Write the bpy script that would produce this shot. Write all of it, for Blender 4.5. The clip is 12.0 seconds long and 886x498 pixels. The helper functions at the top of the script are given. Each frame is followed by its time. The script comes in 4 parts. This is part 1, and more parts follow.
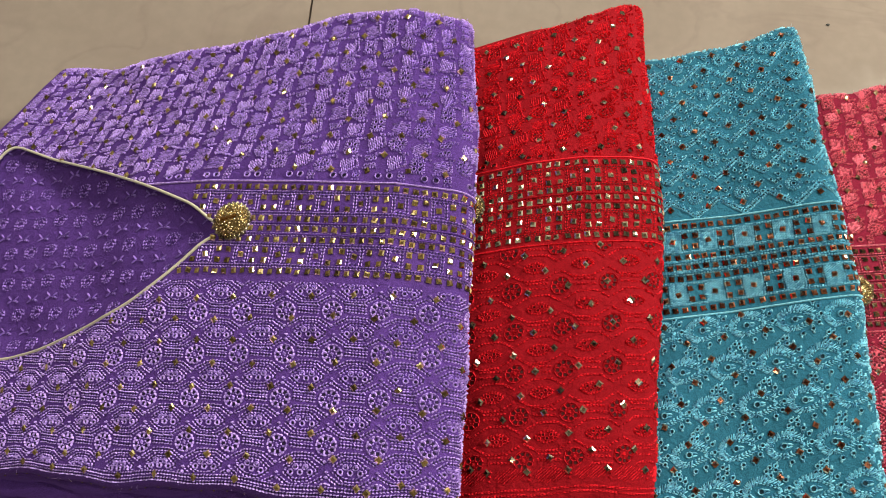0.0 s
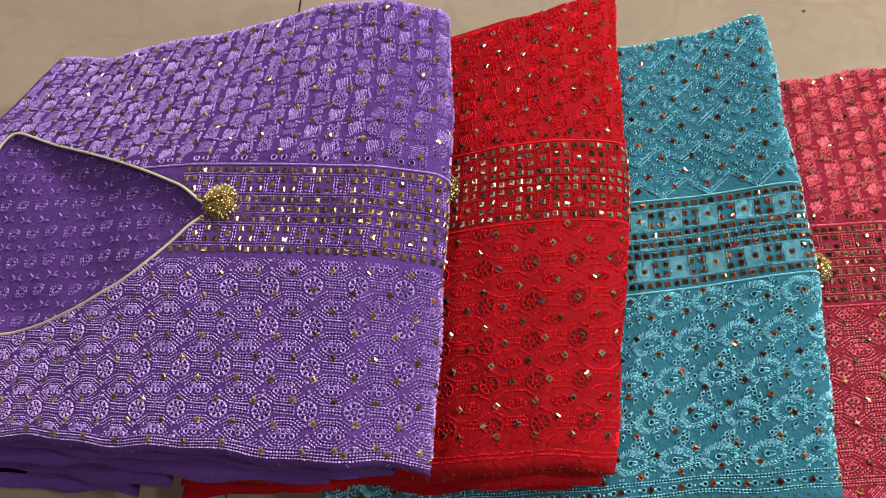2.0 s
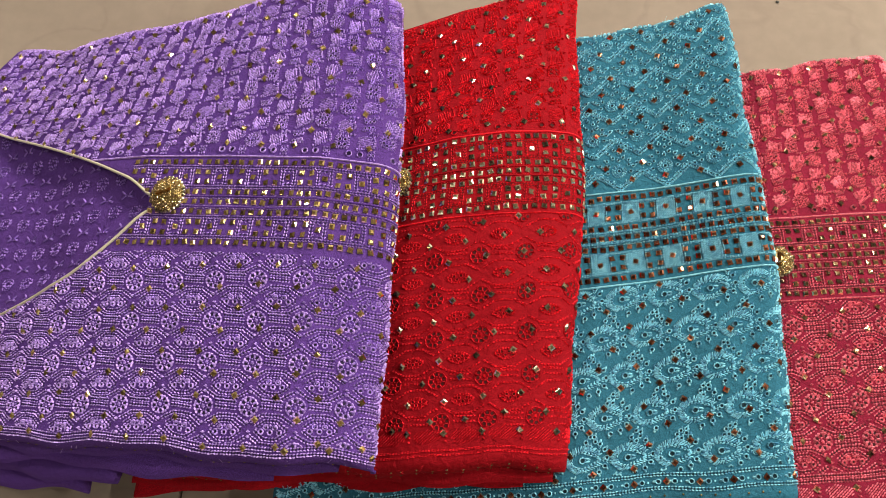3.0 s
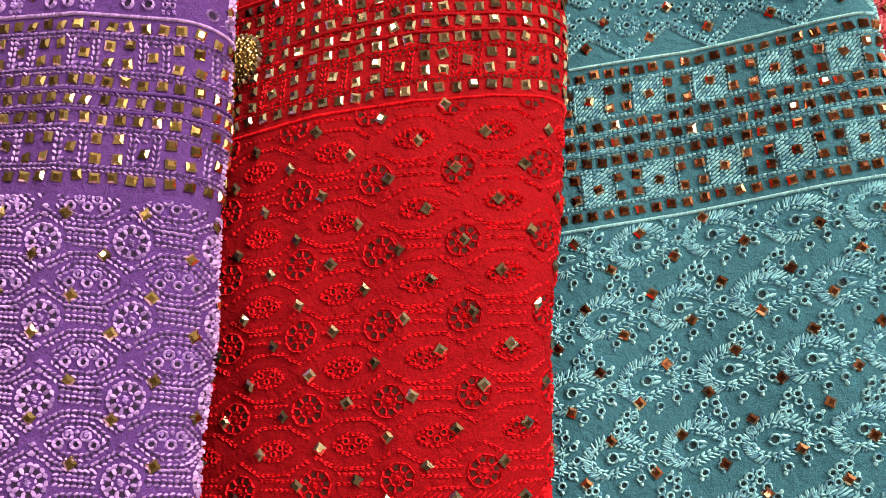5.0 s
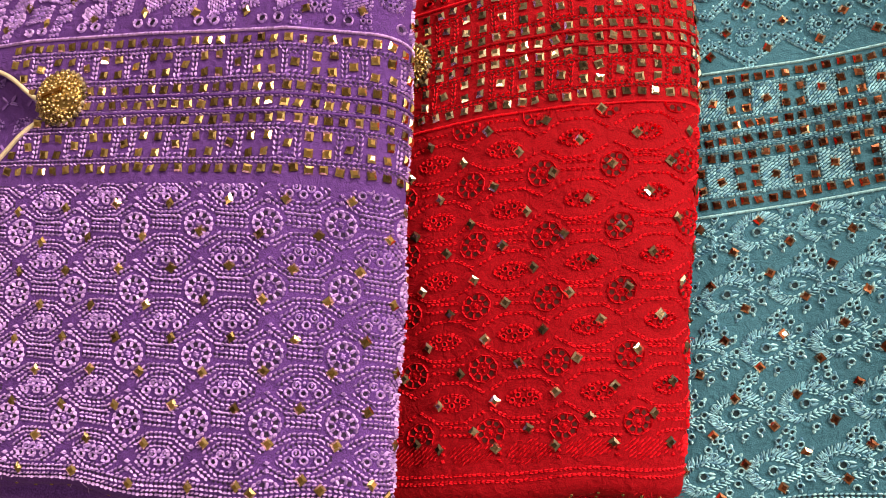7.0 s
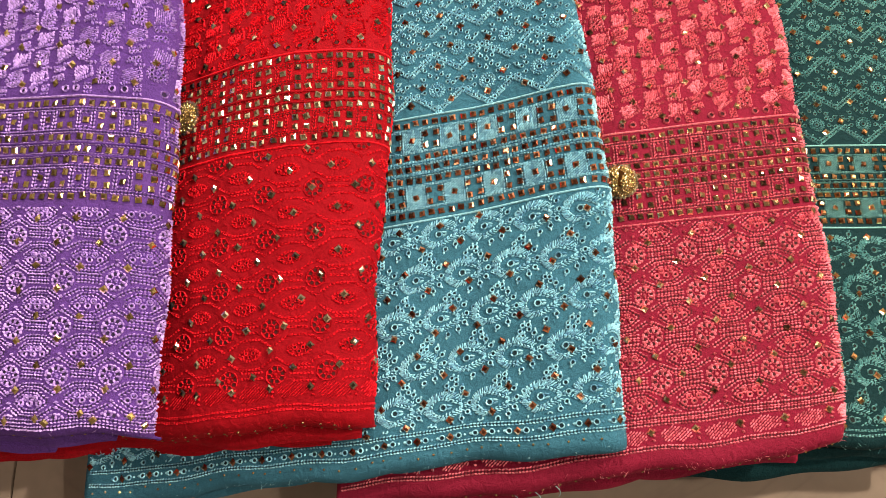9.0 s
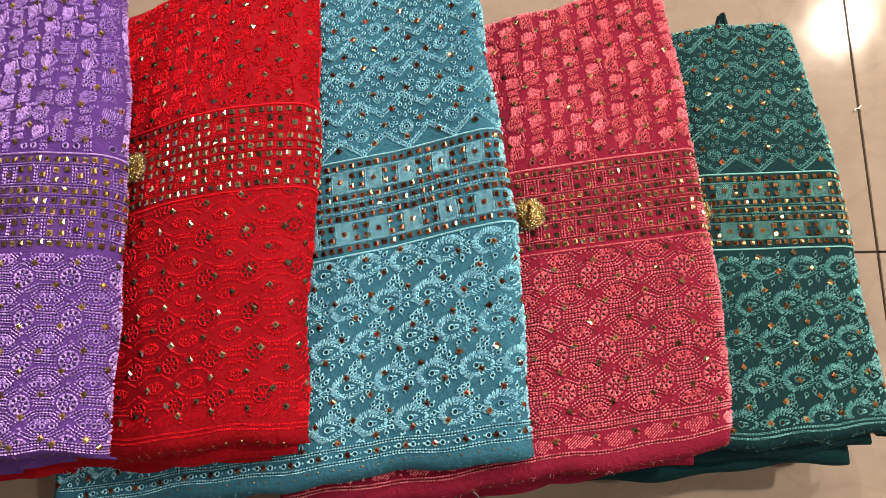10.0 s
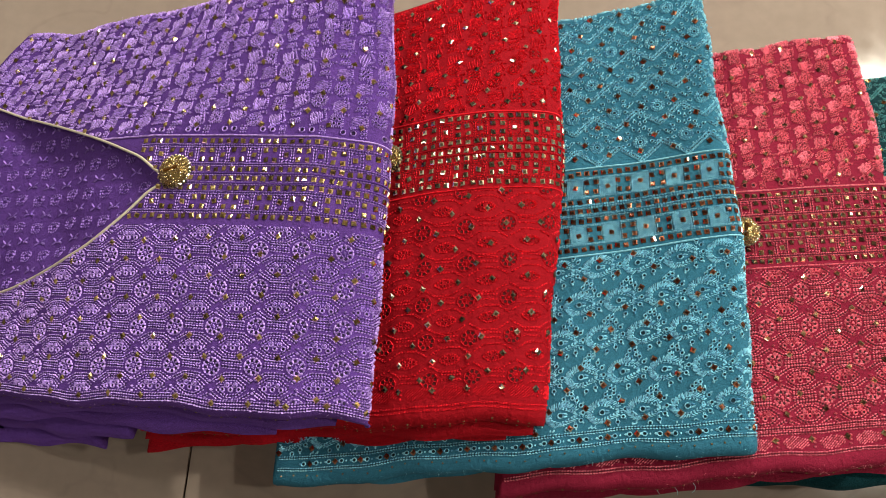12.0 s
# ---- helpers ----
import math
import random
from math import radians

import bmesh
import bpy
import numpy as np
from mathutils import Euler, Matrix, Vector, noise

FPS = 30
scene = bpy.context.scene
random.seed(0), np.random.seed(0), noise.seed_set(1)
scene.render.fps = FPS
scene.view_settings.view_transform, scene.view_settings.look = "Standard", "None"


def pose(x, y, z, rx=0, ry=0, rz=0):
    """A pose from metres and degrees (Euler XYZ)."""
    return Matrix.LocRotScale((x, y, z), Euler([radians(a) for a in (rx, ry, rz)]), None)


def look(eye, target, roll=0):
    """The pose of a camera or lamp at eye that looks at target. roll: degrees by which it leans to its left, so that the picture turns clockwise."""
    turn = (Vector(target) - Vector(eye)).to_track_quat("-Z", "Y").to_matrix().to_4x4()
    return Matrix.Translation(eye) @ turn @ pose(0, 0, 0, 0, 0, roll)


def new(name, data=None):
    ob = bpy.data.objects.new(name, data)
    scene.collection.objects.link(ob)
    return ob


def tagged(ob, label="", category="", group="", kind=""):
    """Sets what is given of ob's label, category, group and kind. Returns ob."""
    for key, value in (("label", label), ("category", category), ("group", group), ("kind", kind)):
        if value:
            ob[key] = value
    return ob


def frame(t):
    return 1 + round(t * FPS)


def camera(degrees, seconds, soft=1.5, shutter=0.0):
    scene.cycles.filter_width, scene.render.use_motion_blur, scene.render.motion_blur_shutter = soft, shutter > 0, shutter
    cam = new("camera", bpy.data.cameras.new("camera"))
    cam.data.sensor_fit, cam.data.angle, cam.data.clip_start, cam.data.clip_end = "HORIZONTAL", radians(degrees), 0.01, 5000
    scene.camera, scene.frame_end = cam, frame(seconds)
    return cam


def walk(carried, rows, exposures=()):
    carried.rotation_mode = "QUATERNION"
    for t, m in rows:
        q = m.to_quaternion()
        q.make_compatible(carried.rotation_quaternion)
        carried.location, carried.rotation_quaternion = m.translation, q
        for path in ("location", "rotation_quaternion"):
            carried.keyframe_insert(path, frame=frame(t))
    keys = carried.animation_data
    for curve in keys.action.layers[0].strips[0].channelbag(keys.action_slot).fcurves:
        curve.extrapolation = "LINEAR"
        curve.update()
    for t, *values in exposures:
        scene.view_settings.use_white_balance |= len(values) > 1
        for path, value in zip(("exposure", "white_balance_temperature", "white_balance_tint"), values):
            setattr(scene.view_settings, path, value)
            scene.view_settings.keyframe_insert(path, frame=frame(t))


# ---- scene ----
cam = camera(60.7, 12.0, soft=0.6)
PATH = [
    (0, (0.028, 0.013, 0.853), (0.023, 0.67, -1.036), 4.6),
    (0.5, (0.035, 0.009, 0.867), (0.029, 0.653, -1.027), 4.3),
    (1, (0.043, -0.004, 0.872), (0.034, 0.63, -1.025), 4.0),
    (1.5, (0.052, -0.002, 0.883), (0.036, 0.621, -1.017), 3.4),
    (2, (0.059, -0.003, 0.888), (0.036, 0.616, -1.013), 2.9),
    (2.5, (0.08, -0.005, 0.888), (0.05, 0.612, -1.015), 2.4),
    (2.7, (0.094, -0.004, 0.888), (0.059, 0.613, -1.014), 1.9),
    (4.3, (0.163, 0.055, 0.671), (0.113, 0.629, -1.245), -0.5),
    (4.5, (0.168, 0.07, 0.642), (0.123, 0.611, -1.283), -1.0),
    (5, (0.177, 0.09, 0.576), (0.126, 0.555, -1.368), -3.7),
    (5.5, (0.172, 0.084, 0.555), (0.114, 0.528, -1.394), -5.3),
    (6, (0.131, 0.08, 0.572), (0.073, 0.508, -1.38), -5.5),
    (6.5, (0.093, 0.083, 0.596), (0.032, 0.487, -1.362), -5.5),
    (6.7, (0.088, 0.08, 0.609), (0.023, 0.483, -1.349), -6.0),
    (8.3, (0.216, 0.045, 0.795), (0.122, 0.48, -1.155), -8.5),
    (8.5, (0.246, 0.039, 0.796), (0.152, 0.48, -1.152), -8.7),
    (9, (0.308, 0.037, 0.802), (0.214, 0.479, -1.147), -9.9),
    (9.5, (0.373, 0.049, 0.82), (0.274, 0.49, -1.128), -11.8),
    (10, (0.382, 0.047, 0.874), (0.288, 0.501, -1.071), -11.1),
    (10.5, (0.326, 0.02, 0.889), (0.264, 0.507, -1.05), -6.4),
    (11, (0.237, 0.008, 0.906), (0.197, 0.524, -1.026), -2.3),
    (11.5, (0.169, -0.007, 0.918), (0.132, 0.531, -1.008), -0.4),
    (12, (0.127, -0.016, 0.926), (0.088, 0.531, -0.997), 0.8),
]
walk(cam, [(t, look(eye, target, roll)) for t, eye, target, roll in PATH],
     [(0, 0.1, 6550, -2), (2.7, 0.15, 6750, 1), (4.5, 0.36, 8200, 11), (5.5, 0.43, 9200, 15), (6.0, 0.44, 9400, 20), (6.7, 0.42, 9300, 21), (8.4, 0.46, 8300, 14), (9.5, 0.36, 7800, 11), (10.0, 0.19, 7500, 11), (10.5, 0.06, 7400, 11), (12, 0.1, 6750, 3)])

# ---------------------------------------------------------------- light
world = bpy.data.worlds.new("world")
world.use_nodes = True
world.node_tree.nodes["Background"].inputs[0].default_value = (0.9, 0.85, 0.8, 1)
world.node_tree.nodes["Background"].inputs[1].default_value = 0.02
scene.world = world
scene.view_settings.exposure = 0.0
CEIL = 2.7
# First lamp follows the floor glare; the others are unseen fill, added.
LAMPS = [(2.2, 2.05, 96), (3.1, 1.2, 150), (2.0, 0.2, 24), (0.5, 3.4, 100), (-1.0, 3.4, 50), (-1.3, 1.2, 12), (-1.3, -2.2, 24)]
for lx, ly, watts in LAMPS:
    ld = bpy.data.lights.new("unseen_ceiling_lamp", "AREA")
    ld.shape, ld.size, ld.energy, ld.color = "DISK", 0.17, watts, (1.0, 0.93, 0.84)
    lo = new("unseen_ceiling_lamp", ld)
    lo.matrix_world = look((lx, ly, CEIL - 0.03), (lx, ly, 0))


# ---------------------------------------------------------------- materials
def material(name):
    m = bpy.data.materials.new(name)
    m.use_nodes = True
    nt = m.node_tree
    return m, nt, nt.nodes["Principled BSDF"]


def node(nt, kind, **values):
    n = nt.nodes.new(kind)
    for k, v in values.items():
        n.inputs[k.replace("_", " ")].default_value = v
    return n


def ramp(nt, fac, stops):
    r = nt.nodes.new("ShaderNodeValToRGB")
    while len(r.color_ramp.elements) < len(stops):
        r.color_ramp.elements.new(0.5)
    for e, (p, c) in zip(r.color_ramp.elements, stops):
        e.position, e.color = p, (*c, 1)
    nt.links.new(fac, r.inputs[0])
    return r.outputs[0]


def shade(c, k):
    return tuple(min(1.0, v * k) for v in c)


def cloth(name, colour, weave=1500.0, soft=0.8, sheen=0.04):
    """Woven crepe: fine grain, slow tone drift, weave relief."""
    m, nt, b = material(name)
    tc = nt.nodes.new("ShaderNodeTexCoord")
    big = node(nt, "ShaderNodeTexNoise", Scale=14.0, Detail=3.0)
    fine = node(nt, "ShaderNodeTexNoise", Scale=weave, Detail=2.0)
    for n in (big, fine):
        nt.links.new(tc.outputs["Object"], n.inputs["Vector"])
    mix = nt.nodes.new("ShaderNodeMix")
    mix.data_type = "RGBA"
    nt.links.new(ramp(nt, fine.outputs[0], [(0.34, shade(colour, 0.45)), (0.66, shade(colour, 1.45))]), mix.inputs[6])
    nt.links.new(ramp(nt, big.outputs[0], [(0.3, shade(colour, 0.82)), (0.7, shade(colour, 1.12))]), mix.inputs[7])
    mix.inputs[0].default_value = 0.3
    nt.links.new(mix.outputs[2], b.inputs["Base Color"])
    b.inputs["Roughness"].default_value = soft
    b.inputs["Sheen Weight"].default_value = sheen
    b.inputs["Sheen Tint"].default_value = (*shade(colour, 1.6), 1)
    b.inputs["Specular IOR Level"].default_value = 0.08
    pucker = node(nt, "ShaderNodeTexNoise", Scale=170.0, Detail=3.0, Distortion=0.6)
    nt.links.new(tc.outputs["Object"], pucker.inputs["Vector"])
    swell = node(nt, "ShaderNodeBump", Strength=0.75, Distance=0.0022)
    nt.links.new(pucker.outputs[0], swell.inputs["Height"])
    bump = node(nt, "ShaderNodeBump", Strength=0.6, Distance=0.0007)
    nt.links.new(fine.outputs[0], bump.inputs["Height"])
    nt.links.new(swell.outputs[0], bump.inputs["Normal"])
    nt.links.new(bump.outputs[0], b.inputs["Normal"])
    return m


def thread(name, colour, second=None, gloss=0.36):
    """Shiny rayon thread; the tone changes from stitch to stitch."""
    m, nt, b = material(name)
    geo = nt.nodes.new("ShaderNodeNewGeometry")
    second = second or colour
    nt.links.new(ramp(nt, geo.outputs["Random Per Island"], [(0.0, shade(second, 0.62)), (0.5, colour), (1.0, shade(colour, 1.3))]), b.inputs["Base Color"])
    b.inputs["Roughness"].default_value = gloss
    b.inputs["Specular IOR Level"].default_value = 0.55
    b.inputs["Specular Tint"].default_value = (*shade(colour, 1.5), 1)
    return m


def foil(name, light, dark, rough=0.13):
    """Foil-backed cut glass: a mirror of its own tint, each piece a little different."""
    m, nt, b = material(name)
    oi = nt.nodes.new("ShaderNodeObjectInfo")
    geo = nt.nodes.new("ShaderNodeNewGeometry")
    add = nt.nodes.new("ShaderNodeMath")
    add.operation = "ADD"
    fr = nt.nodes.new("ShaderNodeMath")
    fr.operation = "FRACT"
    nt.links.new(oi.outputs["Random"], add.inputs[0])
    nt.links.new(geo.outputs["Random Per Island"], add.inputs[1])
    nt.links.new(add.outputs[0], fr.inputs[0])
    nt.links.new(ramp(nt, fr.outputs[0], [(0.0, dark), (0.35, shade(light, 0.5)), (0.6, light), (1.0, shade(light, 1.1))]), b.inputs["Base Color"])
    b.inputs["Metallic"].default_value = 0.95
    b.inputs["Roughness"].default_value = rough
    b.inputs["Coat Weight"].default_value = 0.6
    b.inputs["Coat Roughness"].default_value = 0.04
    return m


def tile_material():
    m, nt, b = material("beige_tile")
    tc = nt.nodes.new("ShaderNodeTexCoord")
    n1 = node(nt, "ShaderNodeTexNoise", Scale=2.2, Detail=5.0, Distortion=0.8)
    n2 = node(nt, "ShaderNodeTexNoise", Scale=60.0, Detail=4.0)
    vein = node(nt, "ShaderNodeTexNoise", Scale=3.1, Detail=4.0, Distortion=2.2)
    for n in (n1, n2, vein):
        nt.links.new(tc.outputs["Object"], n.inputs["Vector"])
    base = ramp(nt, n1.outputs[0], [(0.25, (0.222, 0.176, 0.148)), (0.75, (0.278, 0.226, 0.193))])
    spot = ramp(nt, n2.outputs[0], [(0.35, (0.93, 0.93, 0.93)), (0.65, (1.05, 1.05, 1.05))])
    line = ramp(nt, vein.outputs[0], [(0.47, (1, 1, 1)), (0.5, (0.86, 0.83, 0.85)), (0.53, (1, 1, 1))])
    cur = base
    for other in (spot, line):
        mx = nt.nodes.new("ShaderNodeMix")
        mx.data_type, mx.blend_type = "RGBA", "MULTIPLY"
        mx.inputs[0].default_value = 0.5
        nt.links.new(cur, mx.inputs[6])
        nt.links.new(other, mx.inputs[7])
        cur = mx.outputs[2]
    nt.links.new(cur, b.inputs["Base Color"])
    nt.links.new(ramp(nt, n2.outputs[0], [(0.3, (0.08,) * 3), (0.7, (0.15,) * 3)]), b.inputs["Roughness"])
    b.inputs["Specular IOR Level"].default_value = 0.085
    return m


def plain(name, colour, rough=0.8, metal=0.0, grain=30.0):
    m, nt, b = material(name)
    tc = nt.nodes.new("ShaderNodeTexCoord")
    n = node(nt, "ShaderNodeTexNoise", Scale=grain, Detail=4.0)
    nt.links.new(tc.outputs["Object"], n.inputs["Vector"])
    nt.links.new(ramp(nt, n.outputs[0], [(0.3, shade(colour, 0.85)), (0.7, shade(colour, 1.1))]), b.inputs["Base Color"])
    b.inputs["Roughness"].default_value, b.inputs["Metallic"].default_value = rough, metal
    return m


MAT_TILE = tile_material()
MAT_JOINT = plain("tile_grout", (0.045, 0.03, 0.022), 0.9)
# Dark tones chosen to cut bounce light and darken reflections in the stones.
MAT_WALL = plain("unseen_wall_tone", (0.16, 0.125, 0.095), 0.8, grain=6.0)
MAT_CEIL = plain("unseen_ceiling_tone", (0.26, 0.235, 0.21), 0.8, grain=6.0)
MAT_GOLD = plain("gold_bead", (0.55, 0.43, 0.22), 0.26, 1.0, 300.0)
MAT_DOME = plain("dark_filigree", (0.36, 0.26, 0.11), 0.3, 0.95, 300.0)
MAT_PIPING = plain("metallic_piping", (0.72, 0.66, 0.52), 0.38, 0.3, 900.0)
MAT_DARK = plain("dark_speck", (0.02, 0.018, 0.015), 0.6)
MAT_LINT = plain("lint", (0.7, 0.68, 0.66), 0.9)
MAT_LAMP, _nt, _b = material("lamp_diffuser")
_b.inputs["Emission Color"].default_value = (1, 0.93, 0.84, 1)
_b.inputs["Emission Strength"].default_value = 40.0


# ---------------------------------------------------------------- mesh helpers
def part(name, bm, mat, parent=None, label=""):
    me = bpy.data.meshes.new(name)
    bm.to_mesh(me)
    bm.free()
    me.materials.append(mat)
    ob = new(name, me)
    ob.parent = parent
    return tagged(ob, label)


def raw(name, verts, faces, mat, parent=None, label="", smooth=True):
    me = bpy.data.meshes.new(name)
    me.from_pydata(np.asarray(verts).tolist(), [], np.asarray(faces).tolist() if isinstance(faces, np.ndarray) else faces)
    if smooth:
        me.polygons.foreach_set("use_smooth", [True] * len(me.polygons))
    me.update()
    me.materials.append(mat)
    ob = new(name, me)
    ob.parent = parent
    return tagged(ob, label)


def box(bm, x0, x1, y0, y1, z0, z1, bevel=0.0):
    vs = bmesh.ops.create_cube(bm, size=1)["verts"]
    for v in vs:
        v.co = ((x0 + x1) / 2 + v.co.x * (x1 - x0), (y0 + y1) / 2 + v.co.y * (y1 - y0), (z0 + z1) / 2 + v.co.z * (z1 - z0))
    if bevel:
        es = list({e for v in vs for e in v.link_edges})
        bmesh.ops.bevel(bm, geom=es, offset=bevel, segments=2, affect="EDGES")


def tube(points, radius, sides=8):
    """Verts and faces of a round cord along points."""
    p = np.asarray(points, float)
    d = np.gradient(p, axis=0)
    d /= np.linalg.norm(d, axis=1)[:, None]
    up = np.array([0, 0, 1.0])
    a = np.cross(d, up)
    a /= np.linalg.norm(a, axis=1)[:, None] + 1e-9
    b = np.cross(a, d)
    ang = np.linspace(0, 2 * np.pi, sides, endpoint=False)
    v = (p[:, None] + radius * (np.cos(ang)[None, :, None] * a[:, None] + np.sin(ang)[None, :, None] * b[:, None])).reshape(-1, 3)
    f = []
    for i in range(len(p) - 1):
        for k in range(sides):
            k2 = (k + 1) % sides
            f.append((i * sides + k, i * sides + k2, (i + 1) * sides + k2, (i + 1) * sides + k))
    return v, f


# ---------------------------------------------------------------- the room
X0, X1, Y0, Y1 = -3.2, 3.9, -2.8, 4.3
TILE, TX, TY = 1.015, -0.18, 0.234
floor = tagged(new("floor"), "polished beige tiled floor with thin dark joints", "floor", kind="structure")
bm = bmesh.new()
box(bm, X0, X1, Y0, Y1, -0.05, -0.004)
part("tile_bed", bm, MAT_JOINT, floor, "dark recessed grout")
# Unseen walls and ceiling, added to enclose the light and darken reflections.
for name, a, c in (("wall_west", (X0 - 0.1, X0, Y0, Y1), 0), ("wall_east", (X1, X1 + 0.1, Y0, Y1), 0), ("wall_south", (X0, X1, Y0 - 0.1, Y0), 0), ("wall_north", (X0, X1, Y1, Y1 + 0.1), 0)):
    bm = bmesh.new()
    box(bm, *a, -0.05, CEIL)
    tagged(part(name, bm, MAT_WALL), "unseen wall added to close the room, kept dark brown to limit fill light", "wall", kind="structure")
bm = bmesh.new()
box(bm, X0 - 0.1, X1 + 0.1, Y0 - 0.1, Y1 + 0.1, CEIL, CEIL + 0.1)
tagged(part("ceiling", bm, MAT_CEIL), "unseen ceiling, kept dark grey to limit fill light and reflections", "ceiling", kind="structure")
# Bodies for the lamps overhead; all but the first are added fill.
for lx, ly, watts in LAMPS:
    lamp = new("unseen_ceiling_light")
    lamp.location = (lx, ly, CEIL)
    tagged(lamp, "unseen round flush ceiling light with a glowing diffuser, set includes added fill", "ceiling light", "ceiling lights")
    bm = bmesh.new()
    bmesh.ops.create_cone(bm, cap_ends=True, segments=40, radius1=0.11, radius2=0.12, depth=0.018)
    bmesh.ops.translate(bm, verts=bm.verts, vec=(0, 0, -0.009))
    part("frame", bm, MAT_CEIL, lamp)
    bm = bmesh.new()
    bmesh.ops.create_cone(bm, cap_ends=True, segments=40, radius1=0.084, radius2=0.088, depth=0.006)
    bmesh.ops.translate(bm, verts=bm.verts, vec=(0, 0, -0.021))
    part("diffuser", bm, MAT_LAMP, lamp, "glowing warm white diffuser")


# ---------------------------------------------------------------- folded garments
class Surface:
    """The upper side of a folded garment. s runs along its length in metres up to the rolled fold on the east, t from the front edge to the back."""

    def __init__(self, left, right, length, roll, height, slope, seed):
        self.left, self.right, self.length, self.roll, self.height, self.slope, self.seed = np.array(left), np.array(right), length, roll, height, slope, seed
        self.knots = np.concatenate([[0], np.cumsum(np.linalg.norm(np.diff(self.right, axis=0), axis=1))])
        self.width = self.knots[-1]
        self.front, self.back = 0.012, 0.010
        self.bow = ([-9, 9], [0, 0])
        self.end = length - roll + roll * 2.2

    def z(self, x, y):
        r = self.seed
        wob = 0.0016 * np.sin(9 * x + 17 * y + r) + 0.0011 * np.sin(31 * x - 23 * y + 2 * r) + 0.0006 * np.sin(60 * y + 41 * x + r)
        return np.interp(x, *self.height) + self.slope(y) + wob

    def place(self, s, t):
        s, t = np.broadcast_arrays(np.asarray(s, float), np.asarray(t, float))
        r, L, W = self.roll, self.length, self.width
        ps = np.clip((s - (L - r)) / r, 0, 2.2)
        se = np.where(ps > 0, L - r + r * np.sin(ps), s)
        pf, pb = np.clip((self.front - t) / self.front, 0, 2.0), np.clip((t - (W - self.back)) / self.back, 0, 2.0)
        te = np.where(pf > 0, self.front - self.front * np.sin(pf), np.where(pb > 0, W - self.back + self.back * np.sin(pb), t))
        a = se / L
        lx, ly = (np.interp(te, self.knots, self.left[:, k]) for k in (0, 1))
        rx, ry = (np.interp(te, self.knots, self.right[:, k]) for k in (0, 1))
        # the fold line and the long edges wander a little
        rx = rx + 0.0022 * np.sin(21 * te + self.seed) + 0.001 * np.sin(57 * te + 2 * self.seed)
        x, y = lx + a * (rx - lx), ly + a * (ry - ly)
        edge = np.clip(1 - te / 0.05, 0, 1) - np.clip(1 - (W - te) / 0.05, 0, 1)
        y = y + edge * (0.0025 * np.sin(34 * x + self.seed) + 0.0013 * np.sin(85 * x))
        y = y + np.interp(x, *self.bow) * np.clip((te - self.knots[2]) / (W - self.knots[2]), 0, 1)
        z = self.z(x, y) - r * (1 - np.cos(ps)) - self.front * (1 - np.cos(pf)) - self.back * (1 - np.cos(pb))
        return np.stack([x, y, z], -1)

    def axes(self, s, t):
        h = 0.0008
        p = self.place(s, t)
        u, v = self.place(s + h, t) - self.place(s - h, t), self.place(s, t + h) - self.place(s, t - h)
        u /= np.linalg.norm(u, axis=-1, keepdims=True) + 1e-12
        n = np.cross(u, v)
        n /= np.linalg.norm(n, axis=-1, keepdims=True) + 1e-12
        return p, u, np.cross(n, u), n


def panel(name, surf, mat, parent, s0, ds, dt, hole=None, label="", lower=0.03):
    """The rolled upper cloth as one sheet with a thickness."""
    s = np.concatenate([np.arange(s0, surf.length - surf.roll, ds), surf.length - surf.roll + surf.roll * np.linspace(0, 2.2, 12)])
    t = np.concatenate([surf.front - surf.front * np.linspace(2.0, 0, 9)[:-1], np.arange(surf.front, surf.width - surf.back, dt), surf.width - surf.back + surf.back * np.linspace(0, 2.0, 9)])
    S, T = np.meshgrid(s, t, indexing="ij")
    v = surf.place(S, T)
    n, m = S.shape
    i = np.arange(n * m).reshape(n, m)
    f = np.stack([i[:-1, :-1], i[1:, :-1], i[1:, 1:], i[:-1, 1:]], -1).reshape(-1, 4)
    if hole is not None:
        c = v.reshape(-1, 3)[f].mean(1)
        f = f[~hole(c[:, 0], c[:, 1])]
    ob = raw(name, v.reshape(-1, 3), f, mat, parent, label)
    so = ob.modifiers.new("thick", "SOLIDIFY")
    so.thickness, so.offset = 0.0016, -1
    return ob


